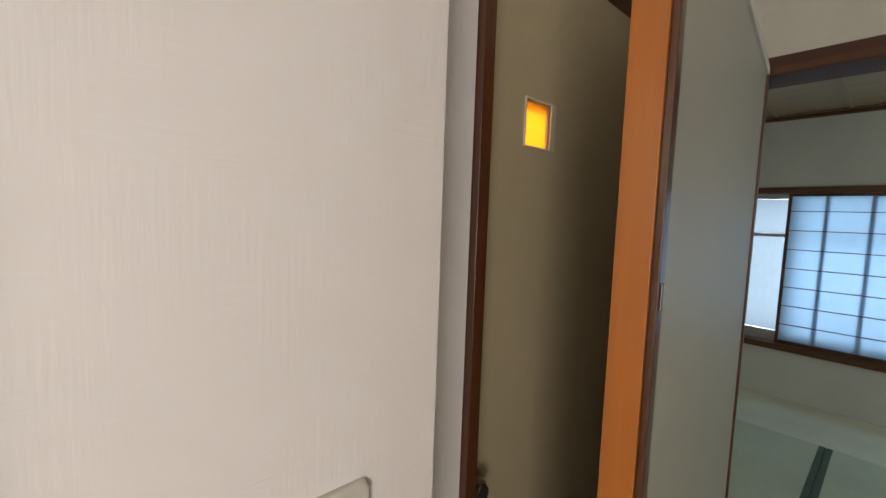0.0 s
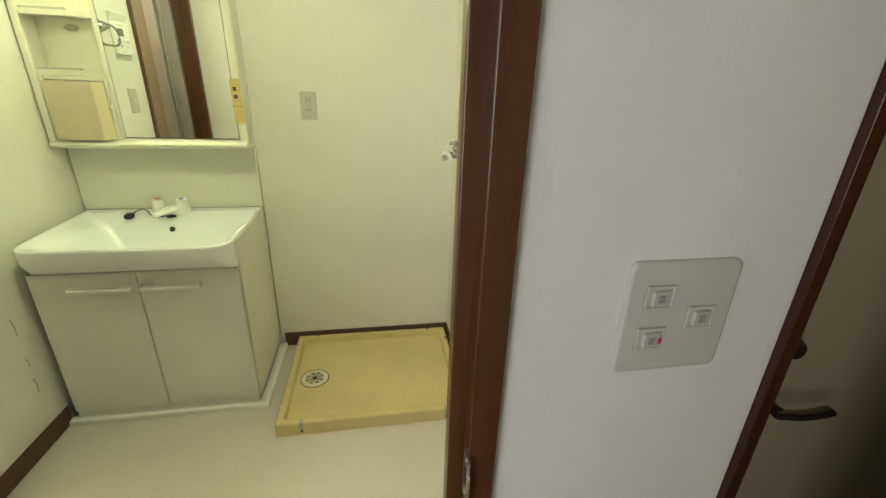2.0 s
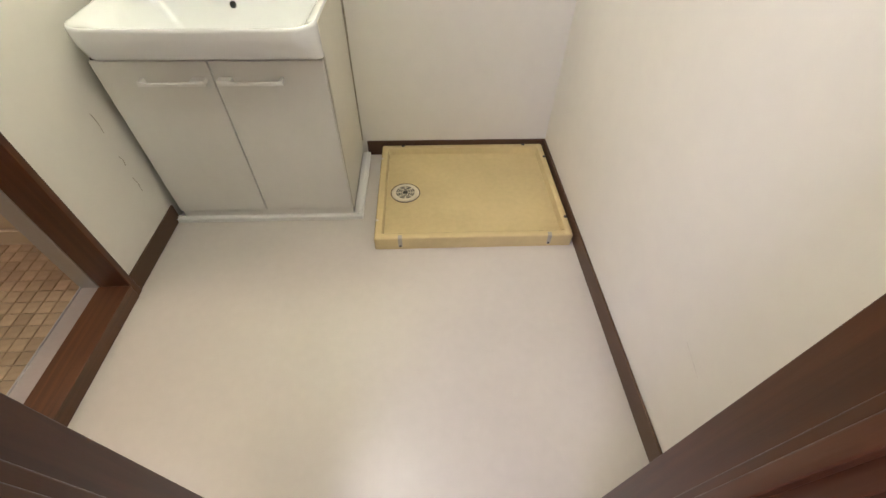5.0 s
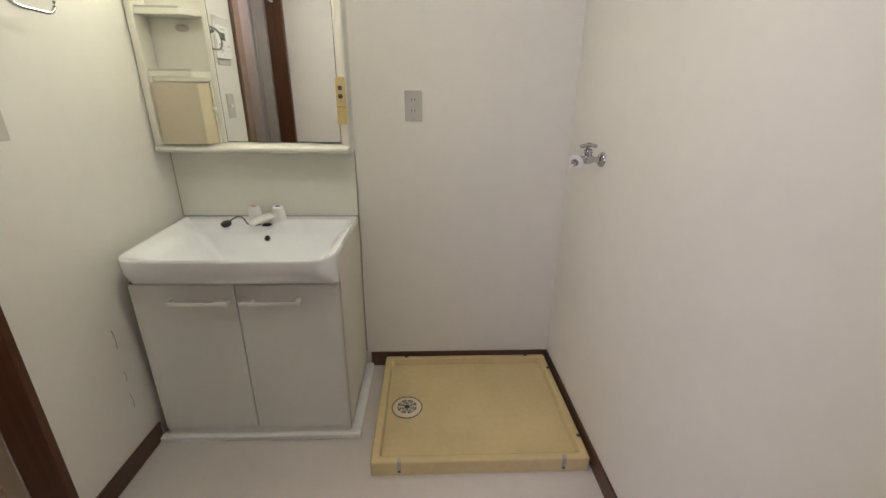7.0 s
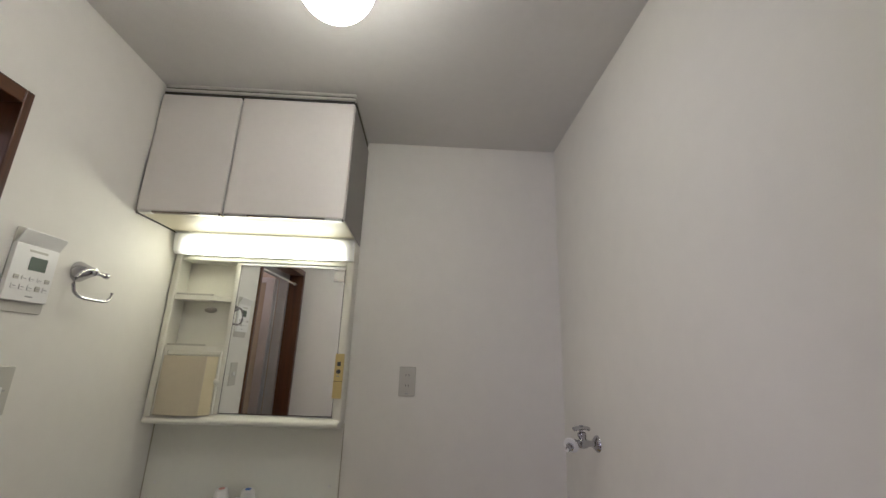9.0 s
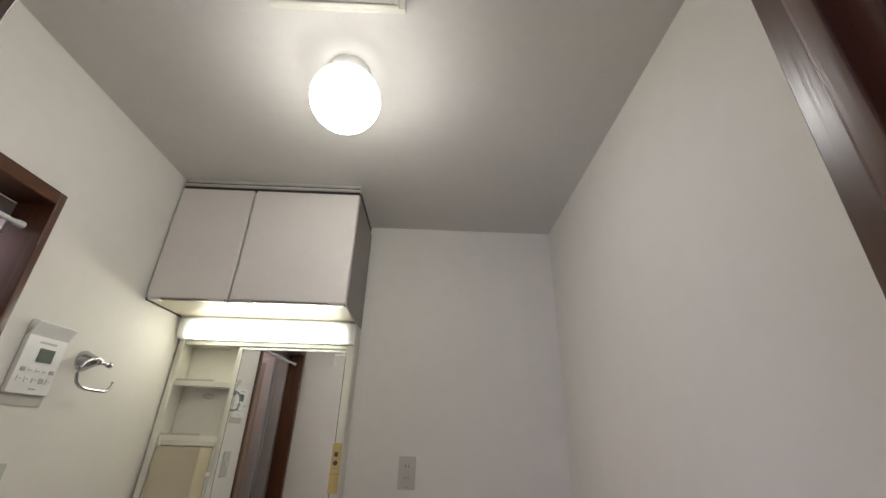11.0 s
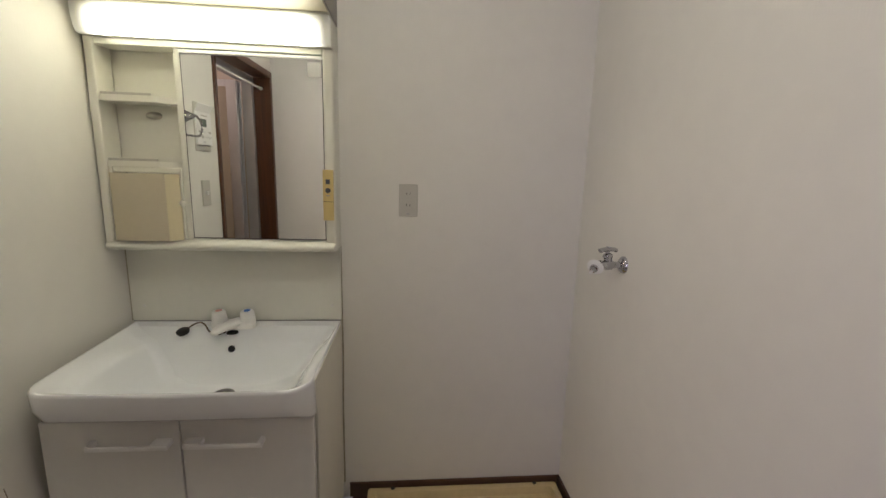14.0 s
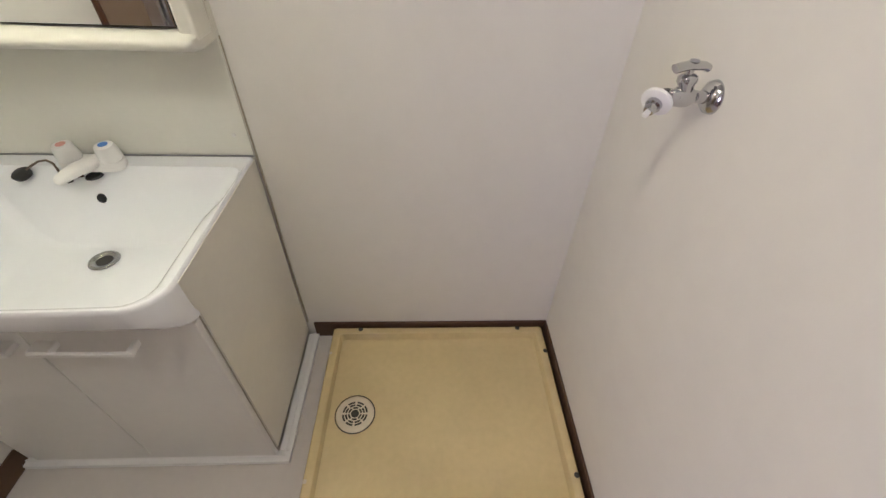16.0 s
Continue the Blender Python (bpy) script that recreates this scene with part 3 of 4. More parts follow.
part("lintel", boxes_bm((1.15, 1.27, -0.75, 0.39, 1.790, 1.831), bevel=0.003), BROWN_DULL, room_frame)
solid("wall_tatami_near", boxes_bm((1.17, 1.25, 0.39, TY1, 0, TH), (1.17, 1.25, TY0, -0.75, 0, TH), (1.17, 1.25, -0.75, 0.39, 1.831, H + 0.05)), PLASTER, "pale plaster wall around the tatami room entrance", "wall")
solid("wall_tatami_sides", boxes_bm((1.17, TX1, TY1, TY1 + 0.1, 0, TH), (1.17, 2.2, TY0 - 0.1, TY0, 0, TH), (3.8, TX1, TY0 - 0.1, TY0, 0, TH), (2.2, 3.8, TY0 - 0.1, TY0, 0, 0.8), (2.2, 3.8, TY0 - 0.1, TY0, 1.9, TH)), PLASTER, "pale plaster side walls of the tatami room", "wall")
solid("wall_tatami_window", boxes_bm((TX1, TX1 + 0.12, TY0 - 0.1, WY0, 0, TH), (TX1, TX1 + 0.12, WY1, TY1 + 0.1, 0, TH), (TX1, TX1 + 0.12, WY0, WY1, 0, WZB - 0.04), (TX1, TX1 + 0.12, WY0, WY1, WZT + 0.05, TH)), PLASTER, "pale grey-green plaster wall with a wide window", "wall")
solid("ceiling_tatami", boxes_bm((1.17, TX1 + 0.12, TY0 - 0.1, TY1 + 0.1, TH, TH + 0.05), *[(1.25, TX1, y_ - 0.012, y_ + 0.012, TH - 0.012, TH - 0.002) for y_ in np.arange(TY0 + 0.3, TY1, 0.45)]), CEILWOOD, "brown board ceiling with thin battens", "ceiling")
part("trim", boxes_bm((TX1 - 0.03, TX1, TY0, TY1, TH - 0.045, TH - 0.014), bevel=0.002), BROWN_Y, None)
tagged(bpy.data.objects["trim"], "thin dark brown ceiling moulding above the window wall", "trim", "", "structure")

floor_tatami = solid("floor_tatami", boxes_bm((TX0, TX1, TY0, TY1, -0.06, -0.025)), PLY, "boards under the tatami mats", "floor")
for x0, x1, y0, y1, along in ((3.61, TX1, TY0, -0.15, "y"), (3.61, TX1, -0.15, TY1, "y"), (1.80, 3.61, 0.235, 1.145, "x"), (1.80, 3.61, -0.675, 0.235, "x"), (1.80, 3.61, -1.585, -0.675, "x"), (TX0, 1.80, TY0, 1.7, "y")):
    mat_ = thing("tatami_mat", ((x0 + x1) / 2, (y0 + y1) / 2, -0.025), "greenish woven straw tatami mat with dark green cloth borders", "tatami mat", "tatami mats on the floor")
    # Mats beside the window take the lit, paler copy of the straw.
    part("straw", box_bm(x0 + 0.002, x1 - 0.002, y0 + 0.002, y1 - 0.002, -0.025, 0.0, 0.003), TATAMI_LIT if x0 > 3.5 else TATAMI, mat_)
    if along == "x":
        part("border", box_bm(x0 + 0.002, x1 - 0.002, y0 + 0.0015, y0 + 0.034, -0.004, 0.0015), HERI, mat_)
        part("border", box_bm(x0 + 0.002, x1 - 0.002, y1 - 0.034, y1 - 0.0015, -0.004, 0.0015), HERI, mat_)

win = thing("window_1", (TX1, 0.2, WZB), "wide window with a brown frame, shoji screens pushed half open", "window", kind="structure")
part("window_sill", boxes_bm((TX1 - 0.03, TX1 + 0.13, WY0, WY1, WZB - 0.05, WZB), bevel=0.003), BROWN_Y, win)
part("window_head", boxes_bm((TX1 - 0.03, TX1 + 0.13, WY0, WY1, WZT, WZT + 0.05), bevel=0.003), BROWN_Y, win)
part("window_jamb", boxes_bm((TX1 - 0.02, TX1 + 0.13, WY0 - 0.03, WY0, WZB - 0.05, WZT + 0.05), bevel=0.003), BROWN, win)
part("window_jamb", boxes_bm((TX1 - 0.02, TX1 + 0.13, WY1, WY1 + 0.03, WZB - 0.05, WZT + 0.05), bevel=0.003), BROWN, win)
sash = part("sash", boxes_bm((TX1 + 0.09, TX1 + 0.115, WY0, WY1, WZB, WZB + 0.09), (TX1 + 0.09, TX1 + 0.115, WY0, WY1, WZT - 0.04, WZT), (TX1 + 0.09, TX1 + 0.115, 1.00, 1.03, WZB, WZT), (TX1 + 0.09, TX1 + 0.115, WY0, WY1, 1.36, 1.385)), ALU, win, "grey aluminium outer sash")
for y0_, y1_ in ((0.60, 0.998), (1.032, WY1 - 0.002)):
    for z0_, z1_ in ((WZB + 0.092, 1.358), (1.387, WZT - 0.042)):
        part("pane", boxes_bm((TX1 + 0.100, TX1 + 0.104, y0_, y1_, z0_, z1_)), OPAL, win, "frosted glass pane, bright with daylight")
for k, y0 in enumerate((-0.25, -1.15 + 0.2)):
    y1 = y0 + 0.92 if k == 0 else y0 + 0.72
    xk = TX1 + 0.03 + 0.025 * k
    sh = thing("shoji_screen", (xk, (y0 + y1) / 2, WZB), "sliding shoji screen, white paper on a thin dark lattice", "shoji screen", "shoji screens in the window")
    part("frame", boxes_bm((xk - 0.011, xk + 0.011, y0, y0 + 0.022, WZB, WZT), (xk - 0.011, xk + 0.011, y1 - 0.022, y1, WZB, WZT), (xk - 0.011, xk + 0.011, y0 + 0.022, y1 - 0.022, WZB, WZB + 0.03), (xk - 0.011, xk + 0.011, y0 + 0.022, y1 - 0.022, WZT - 0.022, WZT), bevel=0.001), BROWN, sh)
    for j in range(1, 8):
        z_ = WZB + 0.03 + j * 0.158 - 0.02
        if z_ < WZT - 0.03:
            part("lattice_and_shadow_line", box_bm(xk - 0.007, xk + 0.003, y0 + 0.022, y1 - 0.022, z_ - 0.0035, z_ + 0.0035), BROWN_Y, sh)
    # Doubled paper strips imitate faint shadows of uprights behind the screen.
    for yv in (0.43, 0.175, -0.08) if k == 0 else (-0.45, -0.7):
        part("lattice_and_shadow_line", box_bm(xk + 0.0108, xk + 0.0112, yv - 0.014, yv + 0.014, WZB + 0.03, WZT - 0.022), PAPER, sh)
    part("paper", box_bm(xk + 0.0035, xk + 0.0045, y0 + 0.02, y1 - 0.02, WZB + 0.02, WZT - 0.02), PAPER, sh)
# Unseen side window, added to hold the tatami room's fill light.
added_side_win = thing("added_window_3", (3.0, TY0, 0.8), "added unseen side window of the tatami room, frosted, in a brown frame", "window", kind="structure")
part("window_frame", boxes_bm((2.2, 2.24, TY0 - 0.1, TY0 + 0.01, 0.8, 1.9), (3.76, 3.8, TY0 - 0.1, TY0 + 0.01, 0.8, 1.9), (2.24, 3.76, TY0 - 0.1, TY0 + 0.01, 1.86, 1.9), (2.24, 3.76, TY0 - 0.1, TY0 + 0.01, 0.8, 0.84), bevel=0.002), BROWN_X, added_side_win)
part("pane", boxes_bm((2.24, 3.76, TY0 - 0.085, TY0 - 0.080, 0.84, 1.86)), OPAL, added_side_win, "frosted glass pane")
solid("ground", boxes_bm((TX1 + 0.12, 400, -300, 300, -0.6, -0.55)), EARTH, "pale ground outside the window", "ground")
solid("backdrop", boxes_bm((9.0, 9.3, -20, 20, -0.55, 1.25), (9.0, 9.3, -20, 20, 1.25, 1.32)), FACADE, "pale rendered garden wall outside the window", "wall")

# ---- fittings of the washroom ----


def loop_points(x0, x1, y0, y1, r, bow=0.0, corner=7, side=8, back=None):
    """Points round a rectangle with round corners, its front bowed out."""
    pts = []
    b = r if back is None else back
    corners = ((x1 - b, y1 - b, 0, b), (x0 + b, y1 - b, 90, b), (x0 + r, y0 + r, 180, r), (x1 - r, y0 + r, 270, r))
    for n, (cx, cy, a0, r) in enumerate(corners):
        arc = [(cx + r * math.cos(radians(a0 + 90 * k / (corner - 1))), cy + r * math.sin(radians(a0 + 90 * k / (corner - 1)))) for k in range(corner)]
        pts += arc
        nx, ny, na, nr = corners[(n + 1) % 4]
        nxt = (nx + nr * math.cos(radians(na)), ny + nr * math.sin(radians(na)))
        pts += [(arc[-1][0] + (nxt[0] - arc[-1][0]) * k / side, arc[-1][1] + (nxt[1] - arc[-1][1]) * k / side) for k in range(1, side)]
    xc, hw, ym = (x0 + x1) / 2, (x1 - x0) / 2, (y0 + y1) / 2
    return [(x, y - bow * (1 - ((x - xc) / hw) ** 2) * max(0.0, (ym - y) / (ym - y0))) for x, y in pts]


def loops_bm(loops, cap_first=False, cap_last=True):
    """A skin over loops of (x, y, z) points."""
    bm = bmesh.new()
    rings = [[bm.verts.new(p) for p in loop] for loop in loops]
    for a, b in zip(rings, rings[1:]):
        for k in range(len(a)):
            j = (k + 1) % len(a)
            bm.faces.new((a[k], a[j], b[j], b[k]))
    if cap_first:
        bm.faces.new(rings[0])
    if cap_last:
        bm.faces.new(rings[-1])
    bmesh.ops.recalc_face_normals(bm, faces=bm.faces)
    return bm


VX0, VX1 = -1.473, -0.722


def vanity():
    top = thing("wash_basin", (-1.1, 1.8, 0.69), "glossy white porcelain wash basin with a bowed front", "wash basin")
    e = VX1 - 0.002
    rows = ((-1.462, e, 1.575, 2.044, 0.025, 0.0, 0.690), (-1.466, e, 1.562, 2.044, 0.035, 0.004, 0.699), (-1.468, e, 1.550, 2.044, 0.048, 0.006, 0.712), (VX0, e, 1.526, 2.044, 0.066, 0.008, 0.748),
            (VX0, e, 1.521, 2.044, 0.070, 0.009, 0.790), (VX0 + 0.002, e - 0.002, 1.523, 2.043, 0.069, 0.009, 0.797), (VX0 + 0.005, e - 0.005, 1.526, 2.041, 0.067, 0.009, 0.800),
            (-1.460, e - 0.009, 1.530, 1.992, 0.064, 0.009, 0.7995), (-1.425, e - 0.026, 1.539, 1.978, 0.058, 0.009, 0.793), (-1.392, e - 0.043, 1.550, 1.966, 0.052, 0.008, 0.780), (-1.376, e - 0.055, 1.558, 1.957, 0.050, 0.008, 0.760),
            (-1.345, -0.815, 1.595, 1.940, 0.06, 0.006, 0.69), (-1.315, -0.850, 1.645, 1.920, 0.07, 0.004, 0.645), (-1.26, -0.91, 1.70, 1.900, 0.07, 0.0, 0.624), (-1.16, -1.01, 1.79, 1.888, 0.045, 0.0, 0.612))
    loops = []
    for x0, x1, y0, y1, r, bow, z in rows:
        drop = 0.022 if 0.75 < z and x0 > -1.43 else 0.0
        ring = []
        for x, y in loop_points(x0, x1, y0, y1, r, bow, back=0.005 if y1 > 2.0 else min(r, 0.035)):
            lean = 0.034 * max(0.0, min(1.0, (-1.1 - x) / 0.3)) * max(0.0, min(1.0, (2.04 - y) / 0.45))
            ring.append((x + lean, y, z - drop * max(0.0, min(1.0, (y - 1.80) / 0.14))))
        loops.append(ring)
    bowl = part("bowl", loops_bm(loops), PORCELAIN, top)
    part("overflow_hole", lathe_bm([(0.0, 0.004), (0.009, 0.004), (0.011, 0.0025), (0.0125, 0.0)], pose(-1.097, 1.953, 0.728, 68, 0, 0), 20), DARK, top, "dark overflow hole")
    drain = part("drain", lathe_bm([(0.017, -0.002), (0.020, 0.0), (0.029, 0.004), (0.034, 0.003), (0.036, 0.0)], pose(-1.086, 1.842, 0.614), 28), DARKSTEEL, top, "steel drain flange")
    part("cross_bar", boxes_bm((-1.102, -1.07, 1.840, 1.844, 0.610, 0.613), (-1.088, -1.084, 1.826, 1.858, 0.610, 0.613)), STEEL, drain)
    part("drain_hole", cyl_bm((-1.086, 1.842, 0.6115), (-1.086, 1.842, 0.6135), 0.021, n=24), SHADOWGAP, drain)

    tap = thing("basin_tap", (-1.115, 2.005, 0.79), "white plastic two-handle basin tap, spout turned aside", "tap")
    part("base", plate_bm(0.155, 0.052, 0.024, 0.025, pose(-1.101, 1.997, 0.794, 90, 0, 0) @ pose(0, 0, 0, 180, 0, 0), 0.005, 8), WHITEPLASTIC, tap)
    for x, mark, word in ((-1.150, PINK, "pink dot"), (-1.051, BLUE, "blue dot")):
        h = part("tap_handle", lathe_bm([(0.0, 0.045), (0.014, 0.045), (0.0205, 0.043), (0.023, 0.037), (0.0262, 0.012), (0.026, 0.006), (0.022, 0.0)], pose(x, 1.997, 0.814, 6, 0, 0), 8 * 3), WHITEPLASTIC, tap)
        part("collar", lathe_bm([(0.0215, 0.004), (0.0235, 0.003), (0.0235, 0.0), (0.0215, -0.001)], pose(x, 1.997, 0.813, 6, 0, 0), 24), STEEL, h)
        part("mark", cyl_bm(pose(x, 1.997, 0.814, 6, 0, 0) @ Vector((0, 0, 0.0445)), pose(x, 1.997, 0.814, 6, 0, 0) @ Vector((0, 0, 0.0456)), 0.011, n=20), mark, h, word)
    part("spout", taper_bm([(-1.070, 2.016, 0.812), (-1.079, 2.002, 0.815), (-1.094, 1.978, 0.816), (-1.112, 1.952, 0.813), (-1.127, 1.931, 0.808), (-1.136, 1.918, 0.803), (-1.140, 1.912, 0.800), (-1.1415, 1.910, 0.799)], (0.018, 0.024, 0.025, 0.0235, 0.0215, 0.0185, 0.012, 0.004), 18, 0.6), WHITEPLASTIC, tap)
    part("spout_mouth", cyl_bm((-1.126, 1.930, 0.793), (-1.126, 1.930, 0.797), 0.009, n=16), DARK, tap)
    # Small dark disc on the basin deck, half under the spout.
    part("dark_disc", lathe_bm([(0.0, 0.005), (0.017, 0.005), (0.020, 0.0)], pose(-1.098, 1.972, 0.781), 20), DARK, tap, "small dark disc half under the spout")
    plug = thing("basin_plug", (-1.265, 1.975, 0.779), "black rubber plug lying on the basin deck, on a chain", "plug")
    part("stopper", lathe_bm([(0.0, 0.016), (0.017, 0.016), (0.022, 0.012), (0.020, 0.004), (0.018, 0.0), (0.0, 0.0)], pose(-1.265, 1.970, 0.781, 14, -6, 0), 22), DARK, plug)
    part("chain", tube_bm([(-1.252, 1.972, 0.798), (-1.241, 1.980, 0.806), (-1.228, 1.990, 0.812), (-1.214, 1.996, 0.812), (-1.202, 1.996, 0.803), (-1.192, 1.988, 0.793), (-1.182, 1.976, 0.788), (-1.168, 1.966, 0.785), (-1.148, 1.962, 0.784), (-1.12, 1.968, 0.785)], 0.0029, 8), BRONZE, plug)

    cab = thing("vanity_cabinet", (-1.1, 1.82, 0.03), "white laminate vanity cabinet with two doors under the basin", "cabinet")
    part("side_panel", boxes_bm((-1.445, -1.429, 1.604, 2.044, 0.045, 0.692), bevel=0.001), CABWHITE, cab)
    part("side_panel", boxes_bm((-0.743, -0.727, 1.604, 2.044, 0.045, 0.692)), CABWHITE, cab)
    # Above z 0.69 the skin covers porcelain; its beige imitates the shaded basin side.
    outline = ((1.605, 0.045), (1.605, 0.696), (1.599, 0.712), (1.596, 0.748), (1.594, 0.792), (2.044, 0.792), (2.044, 0.045))
    part("side_skin_shaded_top", loops_bm([[(x, y, z) for y, z in outline] for x in (-0.7255, -0.7228)], True, True), CREAMPANEL, cab, "beige laminate side panel, its top imitating the basin's shaded side")
    part("back_panel", boxes_bm((-1.429, -0.743, 2.036, 2.044, 0.045, 0.69)), CABWHITE, cab)
    part("bottom_panel", boxes_bm((-1.429, -0.743, 1.604, 2.036, 0.045, 0.061)), CABWHITE, cab)
    part("front_rail", boxes_bm((-1.429, -0.743, 1.604, 1.62, 0.64, 0.684)), CABWHITE, cab)
    part("top_shadow_rail", boxes_bm((-1.440, -0.735, 1.590, 1.603, 0.6845, 0.6915)), SHADOWGAP, cab)
    for x0, x1, a, b in ((-1.445, -1.090, -1.315, -1.107), (-1.086, -0.728, -1.070, -0.862)):
        d = part("door", box_bm(x0, x1, 1.584, 1.602, 0.058, 0.684, 0.0025), CABWHITE, cab)
        z = 0.622
        inner = b if x0 < -1.2 else a
        outer = a if x0 < -1.2 else b
        s_ = 1 if inner > outer else -1
        h = part("handle", boxes_bm((min(a, b), max(a, b), 1.552, 1.559, z - 0.006, z + 0.006), bevel=0.002), WHITEPLASTIC, d, "slim white bar handle")
        for xx, wide in ((inner, 0.045), (outer, 0.012)):
            bm = box_bm(min(xx, xx - s_ * wide) if xx == inner else min(xx, xx + s_ * wide), max(xx, xx - s_ * wide) if xx == inner else max(xx, xx + s_ * wide), 1.555, 1.585, z - 0.005, z + 0.010, 0.002)
            part("bracket", bm, WHITEPLASTIC, h)
    part("kickboard", boxes_bm((-1.440, -0.729, 1.590, 1.603, 0.018, 0.0565)), CABWHITE, cab)
    part("side_gap", boxes_bm((-0.7275, -0.7262, 1.6018, 1.6035, 0.05, 0.69)), SEAL, cab)

    trim = thing("floor_trim", (-1.08, 1.58, 0), "white plastic trim strip on the floor round the vanity", "trim", kind="structure")
    part("strip", boxes_bm((-1.476, -0.688, 1.572, 1.606, 0.0, 0.020), bevel=0.003), WHITEPLASTIC, trim)
    part("strip", boxes_bm((-0.726, -0.688, 1.606, 2.05, 0.0, 0.020), bevel=0.003), WHITEPLASTIC, trim)
    part("rib", boxes_bm((-0.708, -0.704, 1.60, 2.05, 0.020, 0.024), (-1.476, -0.704, 1.588, 1.592, 0.020, 0.024)), WHITEPLASTIC, trim)

    seal = thing("sealant_bead", (VX1, 2.05, 0.8), "aged brownish sealant beads along the vanity edges", "sealant", kind="structure")
    part("bead", tube_bm([(VX1 + 0.001, 2.057, 0.085), (VX1 + 0.0, 2.057, 0.45), (VX1 + 0.003, 2.057, 0.66), (VX1 + 0.001, 2.057, 0.80), (VX1 - 0.001, 2.057, 1.09)], 0.0032, 8), SEAL, seal)
    part("bead", tube_bm([(-1.476, 2.043, 0.802), (-1.1, 2.043, 0.802), (VX1, 2.043, 0.802)], 0.0022, 8), GREYPLASTIC, seal)
    part("bead", tube_bm([(XL + 0.003, 2.050, 0.803), (XL + 0.003, 2.050, 1.10)], 0.003, 8), SEAL, seal)


vanity()


def mirror_unit():
    u = thing("mirror_cabinet", (-1.1, 2.0, 1.09), "yellowed cream mirror cabinet with shelves and a lit top lamp", "mirror cabinet")
    part("splash_panel", boxes_bm((-1.479, VX1, 2.046, 2.06, 0.803, 1.10), bevel=0.001), SPLASH, u, "off-white splash panel behind the basin")
    for x in (-1.435, -0.757):
        part("screw_cap", lathe_bm([(0.0, 0.002), (0.005, 0.002), (0.006, 0.0)], pose(x, 2.046, 0.86, 90, 0, 0), 16), CABWHITE, u)
    part("back_panel", boxes_bm((-1.477, VX1, 2.04, 2.06, 1.10, 1.848)), CREAM, u)
    part("side_stile", boxes_bm((-0.757, VX1, 1.962, 2.04, 1.10, 1.76), bevel=0.008), CREAM, u)
    part("side_stile", boxes_bm((-1.479, -1.452, 1.955, 2.04, 1.10, 1.76), bevel=0.005), CREAM, u)
    part("divider", boxes_bm((-1.226, -1.207, 1.975, 2.04, 1.10, 1.76), bevel=0.003), CREAM, u)
    sill = ((2.045, 1.088), (1.968, 1.084), (1.950, 1.087), (1.941, 1.094), (1.940, 1.102), (1.946, 1.109), (1.974, 1.123), (2.045, 1.124))
    part("bottom_ledge", loops_bm([[(x, y + pull, z) for y, z in sill] for x, pull in ((-1.480, 0.012), (-1.472, 0.003), (-1.46, 0.0), (VX1 - 0.02, 0.0), (VX1 - 0.008, 0.003), (VX1 - 0.002, 0.012))], True, True), CREAM, u)
    part("top_ledge", boxes_bm((-1.452, -0.757, 1.965, 2.04, 1.737, 1.76), bevel=0.002), CREAM, u)
    tilt = Matrix.Translation((-0.98, 1.976, 0)) @ pose(0, 0, 0, 0, 0, -1.4) @ Matrix.Translation((0.98, -1.976, 0))
    glass = boxes_bm((-1.205, -0.759, 1.973, 1.979, 1.128, 1.722))
    bmesh.ops.transform(glass, matrix=tilt, verts=glass.verts)
    m = part("mirror", glass, MIRROR, u, "clear mirror glass")
    rim = boxes_bm((-1.2068, -1.2052, 1.9725, 1.98, 1.126, 1.724), (-1.2052, -0.7588, 1.9725, 1.98, 1.1262, 1.1278), (-0.7588, -0.7574, 1.9725, 1.98, 1.126, 1.724))
    bmesh.ops.transform(rim, matrix=tilt, verts=rim.verts)
    part("mirror_edge", rim, SHADOWGAP, m)
    part("mirror_rail", boxes_bm((-1.206, -0.758, 1.968, 1.985, 1.7235, 1.734), bevel=0.002), WHITEPLASTIC, m)
    part("sticker", boxes_bm((-0.805, -0.762, 1.9665, 1.9690, 1.668, 1.714)), WHITEPLASTIC, m, "small white sticker")
    lampbox = part("lamp_housing", boxes_bm((-1.477, VX1, 1.945, 2.06, 1.757, 1.848), bevel=0.006), CREAM, u)
    profile = ((1.945, 1.8455), (1.922, 1.8455), (1.915, 1.840), (1.916, 1.806), (1.923, 1.772), (1.931, 1.760), (1.945, 1.757))
    part("diffuser", loops_bm([[(x, y, z) for y, z in profile] for x in (-1.4765, -1.43, -1.36, -0.84, -0.77, VX1 - 0.001)], True, True), GLOWTUBE, lampbox, "white diffuser glowing in its middle")
    part("lamp_lid", boxes_bm((-1.477, VX1, 1.912, 1.9455, 1.8458, 1.8500), bevel=0.001), CREAM, lampbox)
    for z, front, name in ((1.568, 1.958, "shelf"), (1.362, 1.962, "shelf")):
        pts = [(-1.452, 2.04), (-1.452, front + 0.004), (-1.445, front), (-1.30, front), (-1.285, front + 0.003), (-1.255, front + 0.028), (-1.235, front + 0.034), (-1.226, front + 0.036), (-1.226, 2.04)]
        sh = part(name, loops_bm([[(x, y, z) for x, y in pts], [(x, y, z + 0.019) for x, y in pts]], True, True), CREAM, u)
        part("shelf_lip", boxes_bm((-1.448, -1.295, front + 0.002, front + 0.008, z + 0.0195, z + 0.027), bevel=0.001), GREYPLATE, sh)
